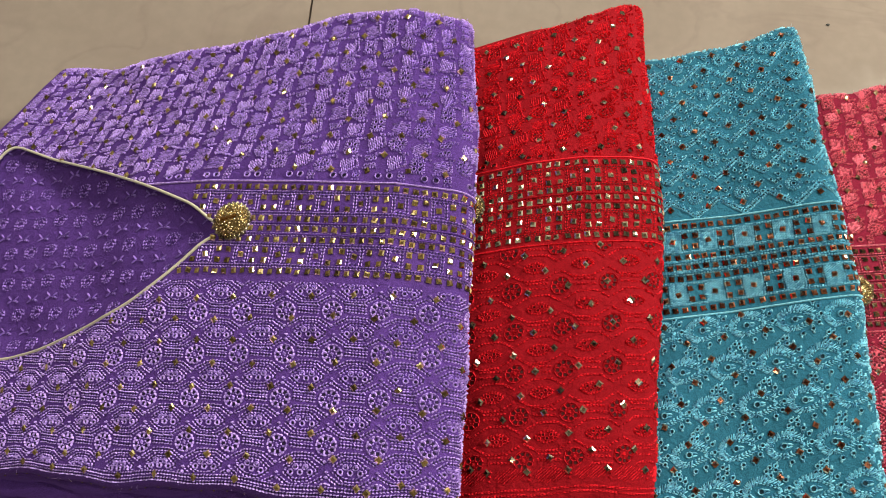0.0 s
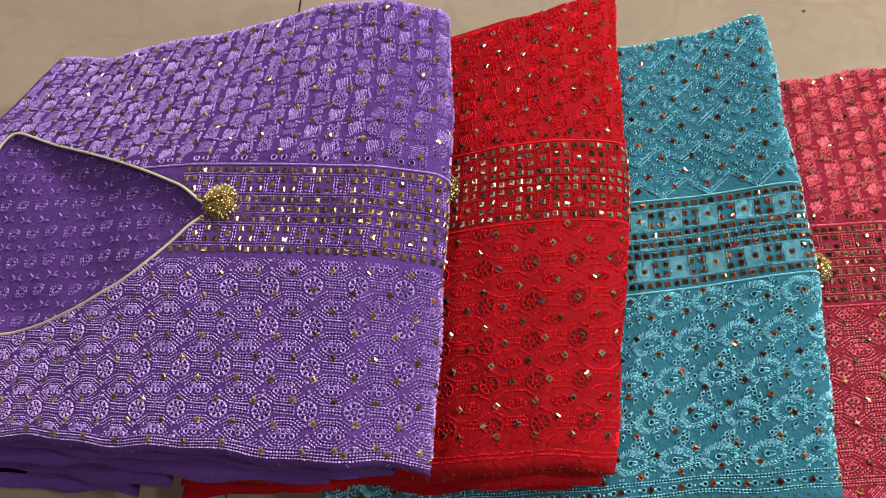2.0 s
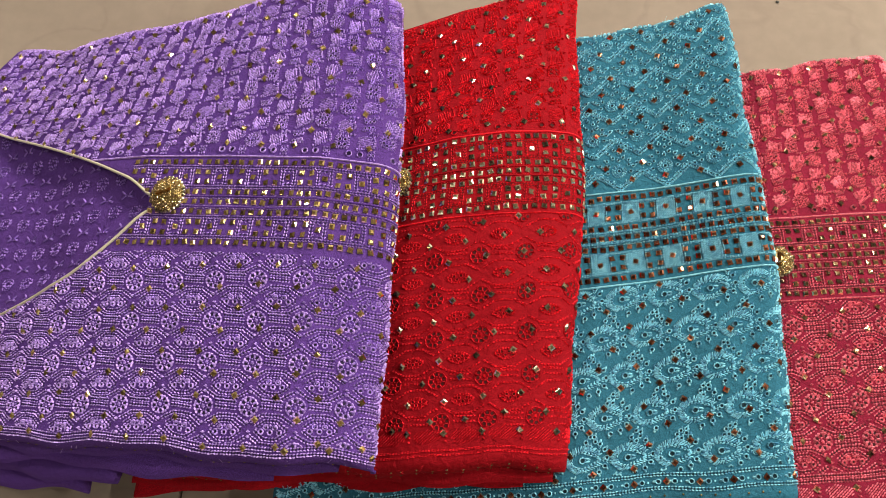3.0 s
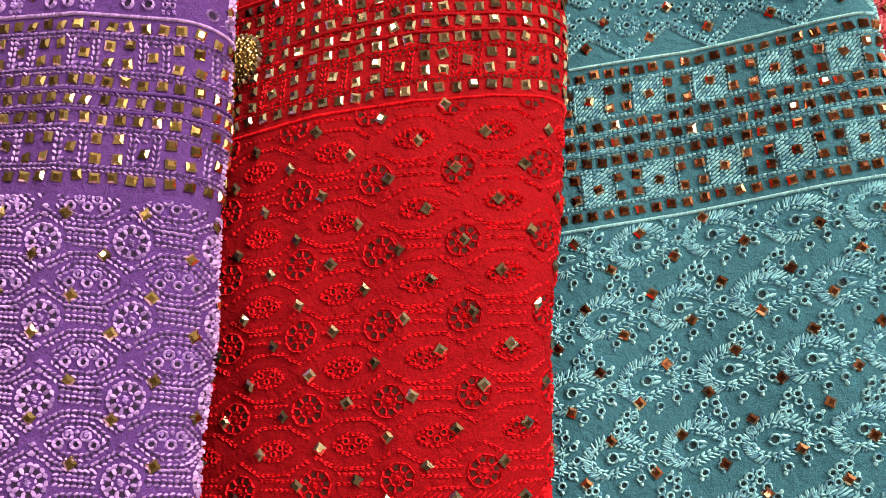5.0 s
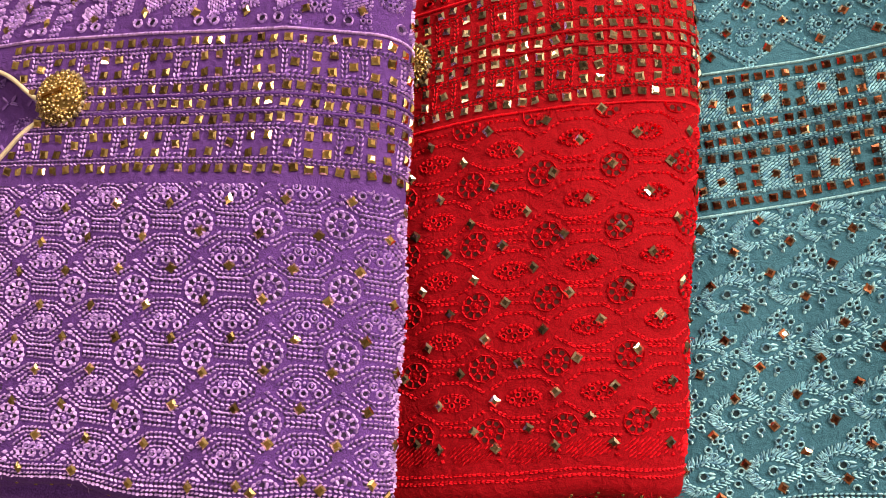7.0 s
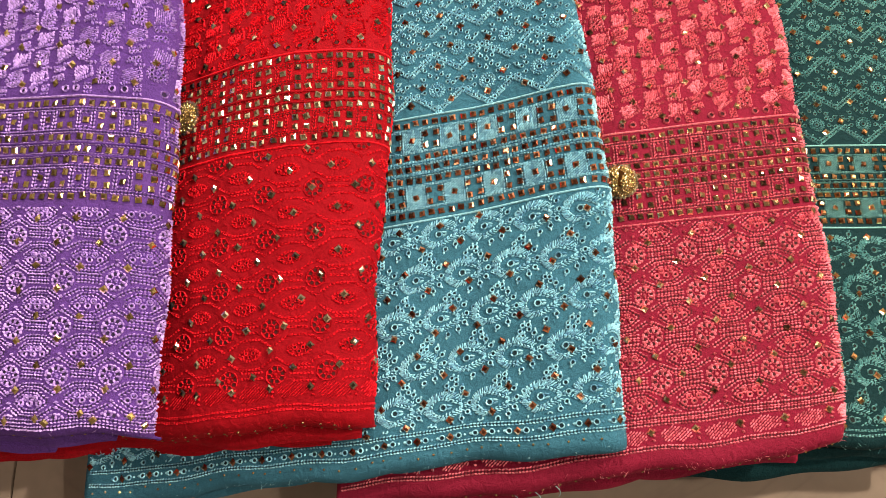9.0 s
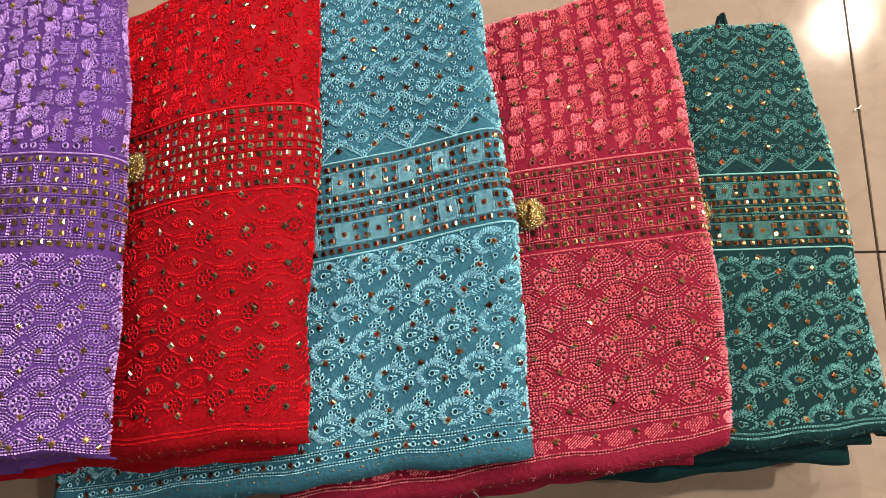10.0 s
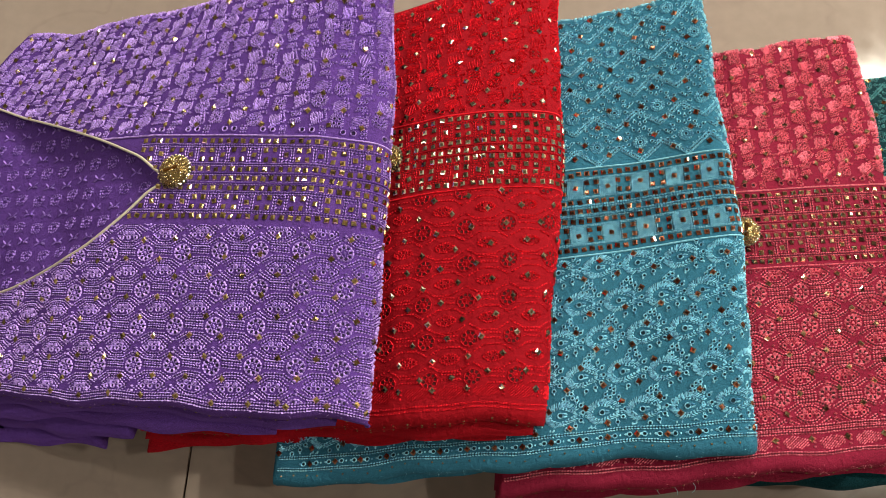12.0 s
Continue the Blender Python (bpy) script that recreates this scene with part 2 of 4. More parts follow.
def layer(name, surf, mat, parent, off, thick, fwd, inset, s0=0.0, back=-0.01, seed=0, label=""):
    """One soft folded layer lying under the upper cloth, with a rounded, wavy edge."""
    s, t = np.linspace(s0, surf.length - inset, 70), np.linspace(-fwd, surf.width + back, 60)
    # pack samples near the edges so that they round off
    ease = lambda q, k: q[0] + (q[-1] - q[0]) * (0.5 - 0.5 * np.cos(np.pi * (q - q[0]) / (q[-1] - q[0]))) * k + (q - q[0]) * (1 - k)
    s, t = ease(s, 0.8), ease(t, 0.8)
    S, T = np.meshgrid(s, t, indexing="ij")
    a = S / surf.length
    lx, ly = (np.interp(T, surf.knots, surf.left[:, k]) for k in (0, 1))
    rx, ry = (np.interp(T, surf.knots, surf.right[:, k]) for k in (0, 1))
    x, y = lx + a * (rx - lx), ly + a * (ry - ly) + np.minimum(T, 0) + np.maximum(T - surf.width, 0)
    d = np.minimum(np.minimum(S - s[0], s[-1] - S), np.minimum(T - t[0], t[-1] - T))
    w = 0.003 * np.sin(29 * x + seed) + 0.0018 * np.sin(71 * x + 3 * seed)
    y = y + w * np.clip(1 - (T - t[0]) / 0.06, 0, 1)
    x = x + (0.004 * np.sin(25 * y + seed) + 0.002 * np.sin(63 * y)) * np.clip(1 - (s[-1] - S) / 0.06, 0, 1)
    r = thick / 2
    q = np.clip(1 - d / r, 0, 1)
    h = r * np.sqrt(np.clip(1 - q * q, 0, 1))
    zc = np.interp(x, *surf.height) + surf.slope(np.maximum(y, 0.0)) - off - r + 0.0022 * np.sin(19 * x + 13 * y + seed) + 0.0012 * np.sin(47 * x - 9 * y + seed)
    top, bot = np.maximum(zc + h, 0.004), np.maximum(zc - h, 0.001)
    n, m = S.shape
    i = np.arange(n * m).reshape(n, m)
    f = np.stack([i[:-1, :-1], i[1:, :-1], i[1:, 1:], i[:-1, 1:]], -1).reshape(-1, 4)
    v = np.concatenate([np.stack([x, y, top], -1).reshape(-1, 3), np.stack([x, y, bot], -1).reshape(-1, 3)])
    ring = np.concatenate([i[:, 0], i[-1, 1:], i[-2::-1, -1], i[0, -2:0:-1]])
    nx = np.roll(ring, -1)
    side = np.stack([ring, ring + n * m, nx + n * m, nx], -1)
    return raw(name, v, np.concatenate([f, f[:, ::-1] + n * m, side]), mat, parent, label)


class Stitches:
    """Collects embroidery on a surface: each stitch is a small raised grain of thread."""

    def __init__(self, surf, s0, s1, t0, t1, rng, skip=None, scale=1.0):
        self.scale, self.start, self.clip, self.zoom = scale, 0.004, None, None
        self.surf, self.lim, self.rng, self.rows, self.holes, self.skip = surf, (s0, s1, t0, t1), rng, [], [], skip

    def grain(self, s, t, ang, length, width=0.0008, high=0.0006):
        width, high = np.asarray(width) * 1.55 * self.scale, np.asarray(high) * 2.2 * self.scale
        if self.zoom:
            (cs, ct), k = self.zoom
            s, t, length, width = cs + (np.asarray(s) - cs) * k, ct + (np.asarray(t) - ct) * k, np.asarray(length) * k, width * math.sqrt(k)
        row = np.broadcast_arrays(*(np.atleast_1d(np.asarray(q, float)) for q in (s, t, ang, length, width, high)))
        if self.clip:
            ok = (row[1] > self.clip[0]) & (row[1] < self.clip[1])
            row = [q[ok] for q in row]
        self.rows.append(row)

    # Notes a hole; build() draws it as a flat disc, dark for shade.
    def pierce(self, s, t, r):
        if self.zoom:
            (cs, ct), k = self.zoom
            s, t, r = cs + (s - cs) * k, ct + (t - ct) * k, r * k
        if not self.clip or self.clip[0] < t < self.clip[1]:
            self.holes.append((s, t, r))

    def curve(self, s, t, step=0.0019, width=0.0009, high=0.0007, chain=0.35, pins=False):
        """A run of chain stitches along a path."""
        s, t = np.asarray(s, float), np.asarray(t, float)
        d = np.concatenate([[0], np.cumsum(np.hypot(np.diff(s), np.diff(t)))])
        step = step * 1.28
        k = max(2, int(d[-1] / step))
        q = (np.arange(k) + 0.5) / k * d[-1]
        cs, ct = np.interp(q, d, s), np.interp(q, d, t)
        e = 1e-5
        ang = np.arctan2(np.interp(q + e, d, t) - np.interp(q - e, d, t), np.interp(q + e, d, s) - np.interp(q - e, d, s))
        if pins:
            for x, y in zip(cs + step * 0.5 * np.cos(ang), ct + step * 0.5 * np.sin(ang)):
                self.pierce(x, y, 0.0008 * self.scale ** 0.5)
        for side in (-1, 1):
            off = side * (0.0012 if pins else 0.00055) * self.scale
            turn = ang + side * chain + self.rng.normal(0, 0.2, k)
            self.grain(cs - off * np.sin(ang) + self.rng.normal(0, 0.00013, k), ct + off * np.cos(ang) + self.rng.normal(0, 0.00013, k), turn,
                       step * self.rng.uniform(0.85, 1.15, k), width * 0.76, high * self.rng.uniform(0.7, 1.35, k))

    def ellipse(self, cs, ct, a, b, tilt=0.0, **kw):
        q = np.linspace(0, 2 * np.pi, 40)
        x, y = a * np.cos(q), b * np.sin(q)
        self.curve(cs + x * math.cos(tilt) - y * math.sin(tilt), ct + x * math.sin(tilt) + y * math.cos(tilt), **kw)

    def eyelet(self, cs, ct, r, n=9, high=0.0007, width=0.00072):
        q = np.arange(n) * 2 * np.pi / n + self.rng.uniform(0, 1)
        self.grain(cs + r * np.cos(q), ct + r * np.sin(q), q + np.pi / 2 + 0.22, 2 * np.pi * r / n * 1.5, width, high * self.rng.uniform(0.8, 1.3, n))
        self.pierce(cs, ct, r * 0.8)

    def blob(self, cs, ct, r, ang=0.0, n=5):
        k = np.linspace(-1, 1, n)
        self.grain(cs - k * r * 0.8 * math.sin(ang), ct + k * r * 0.8 * math.cos(ang), ang + self.rng.normal(0, 0.15, n), 2 * r * np.sqrt(1.1 - k * k), 0.0008, 0.0009)

    def satin(self, inside, box_, ang, pitch=0.0011, length=0.0030, high=0.0006, fill=0.62):
        """Rows of laid stitches filling a shape given by a test on (s, t)."""
        s0, s1, t0, t1 = box_
        c, d = math.cos(ang), math.sin(ang)
        cs, ct, R = (s0 + s1) / 2, (t0 + t1) / 2, math.hypot(s1 - s0, t1 - t0) / 2
        u, v = np.meshgrid(np.arange(-R, R, length * 0.9), np.arange(-R, R, pitch), indexing="ij")
        u = u + (np.arange(u.shape[1]) % 2)[None, :] * length * 0.45 + self.rng.normal(0, 0.0002, u.shape)
        x, y = (cs + u * c - v * d).ravel(), (ct + u * d + v * c).ravel()
        ok = inside(x, y)
        x, y = x[ok], y[ok]
        if len(x):
            self.grain(x, y, ang + self.rng.normal(0, 0.1, len(x)), length * self.rng.uniform(0.95, 1.3, len(x)), pitch * fill, high * self.rng.uniform(0.6, 1.4, len(x)))

    def build(self, name, mat, hole_mat, parent, label=""):
        cols = [np.concatenate([r[k] for r in self.rows]) for k in range(6)]
        s, t, ang, ln, wd, hi = cols
        s0, s1, t0, t1 = self.lim
        ok = (s > self.start) & (s < s1) & (t > t0) & (t < t1) & ((s > s0) | (t < 0.05))
        if self.skip is not None:
            p = self.surf.place(s, t)
            ok &= ~self.skip(p[:, 0], p[:, 1])
        s, t, ang, ln, wd, hi = (c[ok] for c in (s, t, ang, ln, wd, hi))
        p, u, v, n = self.surf.axes(s, t)
        c, d = np.cos(ang)[:, None], np.sin(ang)[:, None]
        a, b = u * c + v * d, v * c - u * d
        l2, w2, h = (ln / 2)[:, None], (wd / 2)[:, None], hi[:, None]
        lift = n * 0.00005
        vs = np.stack([p - a * l2 + lift, p - a * l2 * 0.4 - b * w2 + lift, p + a * l2 * 0.4 - b * w2 + lift, p + a * l2 + lift, p + a * l2 * 0.4 + b * w2 + lift, p - a * l2 * 0.4 + b * w2 + lift,
                       p - a * l2 * 0.45 + n * h, p + a * l2 * 0.45 + n * h], 1)
        k = len(s)
        base = np.arange(k)[:, None, None] * 8
        quads = (base + np.array([[1, 2, 7, 6], [4, 5, 6, 7]])[None]).reshape(-1, 4).tolist()
        tris = (base + np.array([[0, 1, 6], [0, 6, 5], [2, 3, 7], [3, 4, 7]])[None]).reshape(-1, 3).tolist()
        ob = raw(name, vs.reshape(-1, 3), quads + tris, mat, parent, label, smooth=False)
        tagged(ob, kind="stuff")
        # Holes are not cut: flat dark discs carry the shade inside them.
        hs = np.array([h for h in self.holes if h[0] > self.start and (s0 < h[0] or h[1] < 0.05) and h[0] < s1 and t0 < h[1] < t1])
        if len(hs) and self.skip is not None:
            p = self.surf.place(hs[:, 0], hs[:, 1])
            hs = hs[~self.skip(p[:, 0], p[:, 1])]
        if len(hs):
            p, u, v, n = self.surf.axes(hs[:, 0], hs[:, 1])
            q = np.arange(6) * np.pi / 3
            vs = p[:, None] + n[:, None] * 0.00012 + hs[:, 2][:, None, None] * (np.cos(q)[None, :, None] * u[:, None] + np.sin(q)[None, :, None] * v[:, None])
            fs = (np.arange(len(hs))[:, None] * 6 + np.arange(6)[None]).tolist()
            tagged(raw("eyelet_hole", vs.reshape(-1, 3), fs, hole_mat, parent, "flat dark discs painted as the shade inside cut eyelets"), kind="stuff")
        return ob


# ---- motifs
class Lattice:
    """Points at origin + i * along + j * down on a garment's (s, t) plane, within limits."""

    def __init__(self, origin, along, down):
        self.o, self.a, self.d = np.array(origin), np.array(along), np.array(down)

    def at(self, i, j):
        return self.o + i * self.a + j * self.d

    def points(self, s0, s1, t0, t1, halves=True):
        """Every lattice point and, with halves, the centre of every cell."""
        for j in range(-14, 14):
            for i in range(-4, 18):
                for h in ((0.0, 0.5) if halves else (0.0,)):
                    s, t = self.at(i + h, j + h)
                    if s0 < s < s1 and t0 < t < t1:
                        yield s, t, h > 0


def run(st, s, t, fine=False, width=0.00105):
    """A running row: two lines of thread with needle holes between, or a single line on fine work."""
    if fine:
        st.curve(s, t, step=0.0021, width=0.0011, high=0.0005, chain=0.25)
    else:
        st.curve(s, t, step=0.00215, width=width, high=0.0006, chain=0.3, pins=True)


def trellis(st, lattice, s0, s1, t0, t1, fine=False):
    """Ringed eyelet flowers and eyelet ovals in a honeycomb of running rows."""
    pu, pv = abs(lattice.a[0]), abs(lattice.d[1])
    st.clip = (t0, t1)
    for cs, ct, is_oval in lattice.points(s0 - pu, s1 + pu, t0 - pv * 0.4, t1 + pv * 0.4):
        q = np.linspace(-1, 1, 26)
        if is_oval:
            for side in (-1, 1):
                run(st, cs + q * 0.47 * pu, ct + side * np.interp(np.abs(q), [0, 0.42, 1], [0.0118, 0.0114, 0.0050]), fine)
            if fine:
                for side in (-1, 1):
                    st.curve(cs + 0.0100 * q, ct + side * 0.0046 * (1 - np.abs(q) ** 2.2), step=0.0018, width=0.0012, high=0.0006)
                for k in range(5):
                    st.eyelet(cs + (k - 2) * 0.0033, ct + (0.0015 if k % 2 else -0.0015), 0.0014, 6)
            else:
                for side in (-1, 1):
                    run(st, cs + 0.0142 * q, ct + side * np.interp(np.abs(q), [0, 0.4, 1], [0.0074, 0.0070, 0.0008]), width=0.00095)
                for k in range(5):
                    st.eyelet(cs + (k - 2) * 0.0040, ct + 0.0002 + (0.0020 if k % 2 else -0.0019), 0.0019, 7, 0.0008, 0.00095)
                for k in (-1, 0, 1):
                    st.blob(cs + k * 0.0042, ct + (0.0028 if k else 0.0036), 0.0010)
        else:
            n = 8
            for k in range(n):
                an = k * 2 * math.pi / n + 0.2
                st.pierce(cs + 0.0056 * math.cos(an), ct + 0.0054 * math.sin(an), 0.0015)
                st.grain(cs + 0.0058 * math.cos(an + 0.39), ct + 0.0056 * math.sin(an + 0.39), an + 0.39, 0.0040, 0.0013 if not fine else 0.0006, 0.0008)
                for o in (-0.22, 0.22):
                    st.grain(cs + 0.0080 * math.cos(an + o), ct + 0.0077 * math.sin(an + o), an + 1.57 + 1.6 * o, 0.0034, 0.0012 if not fine else 0.00065, 0.0008)
                st.grain(cs + 0.0036 * math.cos(an), ct + 0.0035 * math.sin(an), an + 1.57, 0.0022, 0.0007, 0.0006)
            st.blob(cs, ct, 0.0018, 0.4, 4)
            for o in (-0.0023, 0.0023):
                x = np.linspace(0.0105, pu - 0.0105, 12)
                run(st, cs - x, ct - lattice.a[1] / pu * x + o, fine)
            if not fine:
                for o in (0.0125, -0.0125):
                    st.blob(cs, ct + o, 0.0015, 1.57, 4)
                st.blob(cs, ct + 0.0165, 0.0013, 1.57, 4)
    st.clip = None


def feathers(st, lattice, s0, s1, t0, t1, rng):
    """Peacock-feather drops with a laid crescent, an eyelet eye and a fan of small eyelet leaves."""
    pu, pv = abs(lattice.a[0]), abs(lattice.d[1])
    st.clip = (t0, t1)
    for j in range(-2, 8):
        for i in range(-3, 15):
            cs, ct = lattice.at(i + (0.5 if j % 2 else 0.0), j) + rng.normal(0, 0.0006, 2)
            if not (s0 - pu < cs < s1 + pu and t0 - 0.012 < ct < t1 + 0.010):
                continue
            st.zoom = ((cs, ct), 1.32)
            tail = np.array([1.0, 0.10 + rng.normal(0, 0.05)])

            for ring, (far, ln) in enumerate(((1.22, 0.0034), (1.50, 0.0034))):
                an = np.linspace(0.9, 4.9 if ring == 0 else 4.3, 30 + 4 * ring) + rng.normal(0, 0.03, 30 + 4 * ring)
                st.grain(cs + 0.0078 * far * np.cos(an) + 0.0012 * ring, ct + 0.0060 * far * np.sin(an), an - 0.55, ln, 0.00062, 0.0006)
            for k in range(7):
                st.grain(cs + 0.0020 + 0.0017 * k, ct + 0.0082 - 0.00075 * k, 0.35, 0.0036, 0.0007, 0.0006)
                st.grain(cs + 0.0020 + 0.0017 * k, ct - 0.0076 + 0.00075 * k, -0.35, 0.0032, 0.0006, 0.0005)
            an = np.linspace(0.25, 2 * np.pi - 0.25, 40)
            e = np.where(np.cos(an) > 0, 1.5, 1.0)
            st.curve(cs + 0.0078 * np.cos(an) * e, ct + 0.0058 * np.sin(an) * np.where(np.cos(an) > 0, 1 - 0.55 * np.cos(an), 1), step=0.0018, width=0.0010, high=0.0007)
            st.eyelet(cs, ct, 0.0019, 8, 0.0008)
            for k in (-1, 1):
                st.grain(cs + 0.0036, ct + k * 0.0010, -k * 0.25, 0.0040, 0.0010, 0.0007)
            # the fan of leaves beyond the tail
            for k, (du, dv) in enumerate(((0.0165, 0.0000), (0.0150, 0.0056), (0.0118, 0.0098), (0.0150, -0.0056), (0.0110, -0.0092), (0.0212, 0.0026), (0.0212, -0.0040), (0.0045, -0.0112))):
                x, y = cs + du, ct + dv + tail[1] * du * 0.5
                dx, dy = du - 0.010, dv
                an = math.atan2(dy, dx)
                st.eyelet(x, y, 0.0014, 7, 0.0007)
                st.grain(x + 0.0024 * math.cos(an), y + 0.0024 * math.sin(an), an, 0.0022, 0.0012, 0.0007)
                if k % 2 == 0:
                    st.curve([cs + 0.0105, x - 0.0012 * math.cos(an)], [ct, y - 0.0012 * math.sin(an)], step=0.0017, width=0.0007, high=0.0004)
            # a hanging sprig between the rows
            for k in range(6):
                x, y = cs - 0.006 - 0.0030 * (k // 2) + rng.normal(0, 0.0004), ct - 0.0125 - 0.0030 * (k % 3) + rng.normal(0, 0.0004)
                st.eyelet(x, y, 0.0013, 7, 0.0007)
                st.grain(x + 0.0010, y + 0.0021, 1.2, 0.0020, 0.0010, 0.0006)
    st.clip = st.zoom = None


def patchwork(st, s0, s1, t0, t1, rng, fill=0.62):
    """Laid square leaves, eyelet squares and ringed flowers in a chequer, with rows of knots between."""
    pu, pv = 0.0222, 0.0172
    for j in range(int((t1 - t0) / pv) + 1):
        for i in range(int((s1 - s0) / pu) + 2):
            cs, ct = s1 - 0.008 - i * pu + rng.normal(0, 0.0008), t0 + 0.0195 + j * pv + 0.0025 * math.sin(1.7 * i) + rng.normal(0, 0.0006)
            if ct > t1 + 0.004:
                continue
            kind = 0 if (i + j) % 2 == 0 else 1 + (i // 2 + j) % 3
            tilt = 0.22 + rng.normal(0, 0.15)
            c, d = math.cos(tilt), math.sin(tilt)

            def rot(x, y, c=c, d=d, cs=cs, ct=ct):
                return (x - cs) * c + (y - ct) * d, (y - ct) * c - (x - cs) * d

            bx = (cs - 0.010, cs + 0.010, ct - 0.010, ct + 0.010)
            if kind == 0:
                def leaf(x, y):
                    a, b = rot(x, y)
                    return (np.abs(a) < 0.0070) & (np.abs(b) < 0.0052 * (1 - 0.3 * a / 0.0070)) & (a * b > -0.000026)
                st.satin(leaf, bx, tilt + rng.choice([0.15, 1.3]), 0.0017, 0.0027, 0.0006, fill=fill)
                x = np.array([-0.0092, 0.0092, 0.0092])
                y = np.array([-0.0072, -0.0060, 0.0050])
                st.curve(cs + x * c - y * d, ct + x * d + y * c, step=0.0017, width=0.0010)
            elif kind == 1:
                for k in range(7):
                    q = k * 2 * math.pi / 7
                    st.eyelet(cs + 0.0046 * math.cos(q), ct + 0.0042 * math.sin(q), 0.0015, 6)
                st.ellipse(cs, ct, 0.0076, 0.0068, step=0.0018)
                st.blob(cs, ct, 0.0013)
            elif kind == 2:
                for a in (-0.0062, 0.0062):
                    st.curve([cs + a, cs + a * 0.9], [ct - 0.0060, ct + 0.0060], step=0.0017, chain=0.8, width=0.0011)
                    st.curve([cs - 0.0062, cs + 0.0062], [ct + a, ct + a * 0.9], step=0.0017, chain=0.8, width=0.0011)
                for a in (-0.0027, 0.0027):
                    for b in (-0.0025, 0.0025):
                        st.eyelet(cs + a, ct + b, 0.0018, 7)
            else:
                for a in (-0.0036, 0.0, 0.0036):
                    for b in (-0.0030, 0.0030):
                        st.eyelet(cs + a, ct + b + 0.2 * a, 0.0014, 6)
                st.curve(cs + np.array([-0.007, 0.007]), ct + np.array([-0.0066, -0.0050]), step=0.0017)
                st.curve(cs + np.array([-0.007, 0.007]), ct + np.array([0.0050, 0.0066]), step=0.0017)
            for k in range(3):
                st.blob(cs + pu * (0.5 - 0.16 * k), ct + 0.0082 + rng.normal(0, 0.0004), 0.0013, rng.uniform(0, 3), 4)
    k = 0
    for x in np.arange(s1 - 0.004, s0, -0.0105):
        k += 1
        if k % 4 > 1:
            st.eyelet(x, t0 + 0.0062, 0.0026, 11, 0.0009)
        elif k % 4 == 1:
            for a in (-0.0018, 0.0018):
                st.curve([x - 0.004, x + 0.004], [t0 + 0.006 + 2 * a, t0 + 0.0065 + 2 * a], step=0.0017)
                st.eyelet(x + a, t0 + 0.0064, 0.0013, 6)


def waves(st, s0, s1, t0, t1, phase):
    """Zigzag ladders of eyelets with ringed flowers and eyelet leaves between."""
    pu, pv = 0.0468, 0.0385
    for j in range(int((t1 - t0) / pv) + 2):
        ph = phase + (0.5 if j % 2 else 0.0)
        base = t0 + 0.002 + j * pv
        zig = lambda x: base + 0.018 * (1 - np.abs(((x - s1) / pu + ph) % 1.0 - 0.5) * 2)
        q = np.arange(s0, s1 + 0.01, 0.002)
        for o in (-0.0021, 0.0021):
            st.curve(q, zig(q) + o, step=0.0017, width=0.0010, high=0.0006)
        for x in np.arange(s0, s1 + 0.01, 0.0046):
            st.eyelet(x, float(zig(x)), 0.0016, 5)
        for x in np.arange(s0, s1 + 0.01, 0.0062):
            st.grain(x, float(zig(x)) + 0.0050, 1.2, 0.0018, 0.0010, 0.0005)
        for i in range(int((s1 - s0) / pu) + 2):
            cs, ct = s1 - (i + ph) * pu, base + 0.0205
            leaves = ((0.0005, 0.0125), (0.0055, 0.0150), (-0.0050, 0.0155), (0.0020, 0.0205), (-0.0030, 0.0245), (0.0075, 0.0225), (-0.0095, 0.0215), (0.0030, 0.0285), (0.0110, 0.0120), (-0.0115, 0.0125))
            for du, dv in leaves:
                an = math.atan2(dv - 0.006, du)
                st.eyelet(cs + du, ct + dv, 0.0016, 7)
                st.grain(cs + du + 0.0026 * math.cos(an), ct + dv + 0.0026 * math.sin(an), an, 0.0024, 0.0012, 0.0007)
            for m in range(11):
                an = m * 2 * math.pi / 11
                st.grain(cs + 0.0046 * math.cos(an), ct + 0.0044 * math.sin(an), an + 1.3, 0.0024, 0.0013, 0.0008)
            st.ellipse(cs, ct, 0.0068, 0.0066, step=0.0017, width=0.0008)
            st.eyelet(cs, ct, 0.0020, 9)
            for side in (-1, 1):
                for m, (du, dv) in enumerate(((0.0120, -0.0010), (0.0150, 0.0048), (0.0105, 0.0068), (0.0185, -0.0025), (0.0190, 0.0080))):
                    x, y, an = cs + side * du, ct + dv, math.atan2(dv, side * du)
                    st.eyelet(x, y, 0.0016, 7)
                    st.grain(x + 0.0026 * math.cos(an), y + 0.0026 * math.sin(an), an, 0.0024, 0.0012, 0.0007)


def loose_stones(lattice, s0, s1, t0, t1, stones, rng):
    for s, t, _ in lattice.points(s0, s1, t0, t1):
        stones.append((s + rng.normal(0, 0.0009), t + rng.normal(0, 0.0009), 0.785 + rng.normal(0, 0.12)))


def upper_stones(s0, s1, t0, t1, stones, rng):
    for j in range(int((t1 - t0) / 0.0172) + 1):
        for i in range(int((s1 - s0) / 0.036) + 2):
            stones.append((s1 - 0.012 - (i + (0.5 if j % 2 else 0)) * 0.036 - 0.004 * j + rng.normal(0, 0.0014), t0 + 0.014 + j * 0.0172 + rng.normal(0, 0.0012), 0.785 + rng.normal(0, 0.2)))


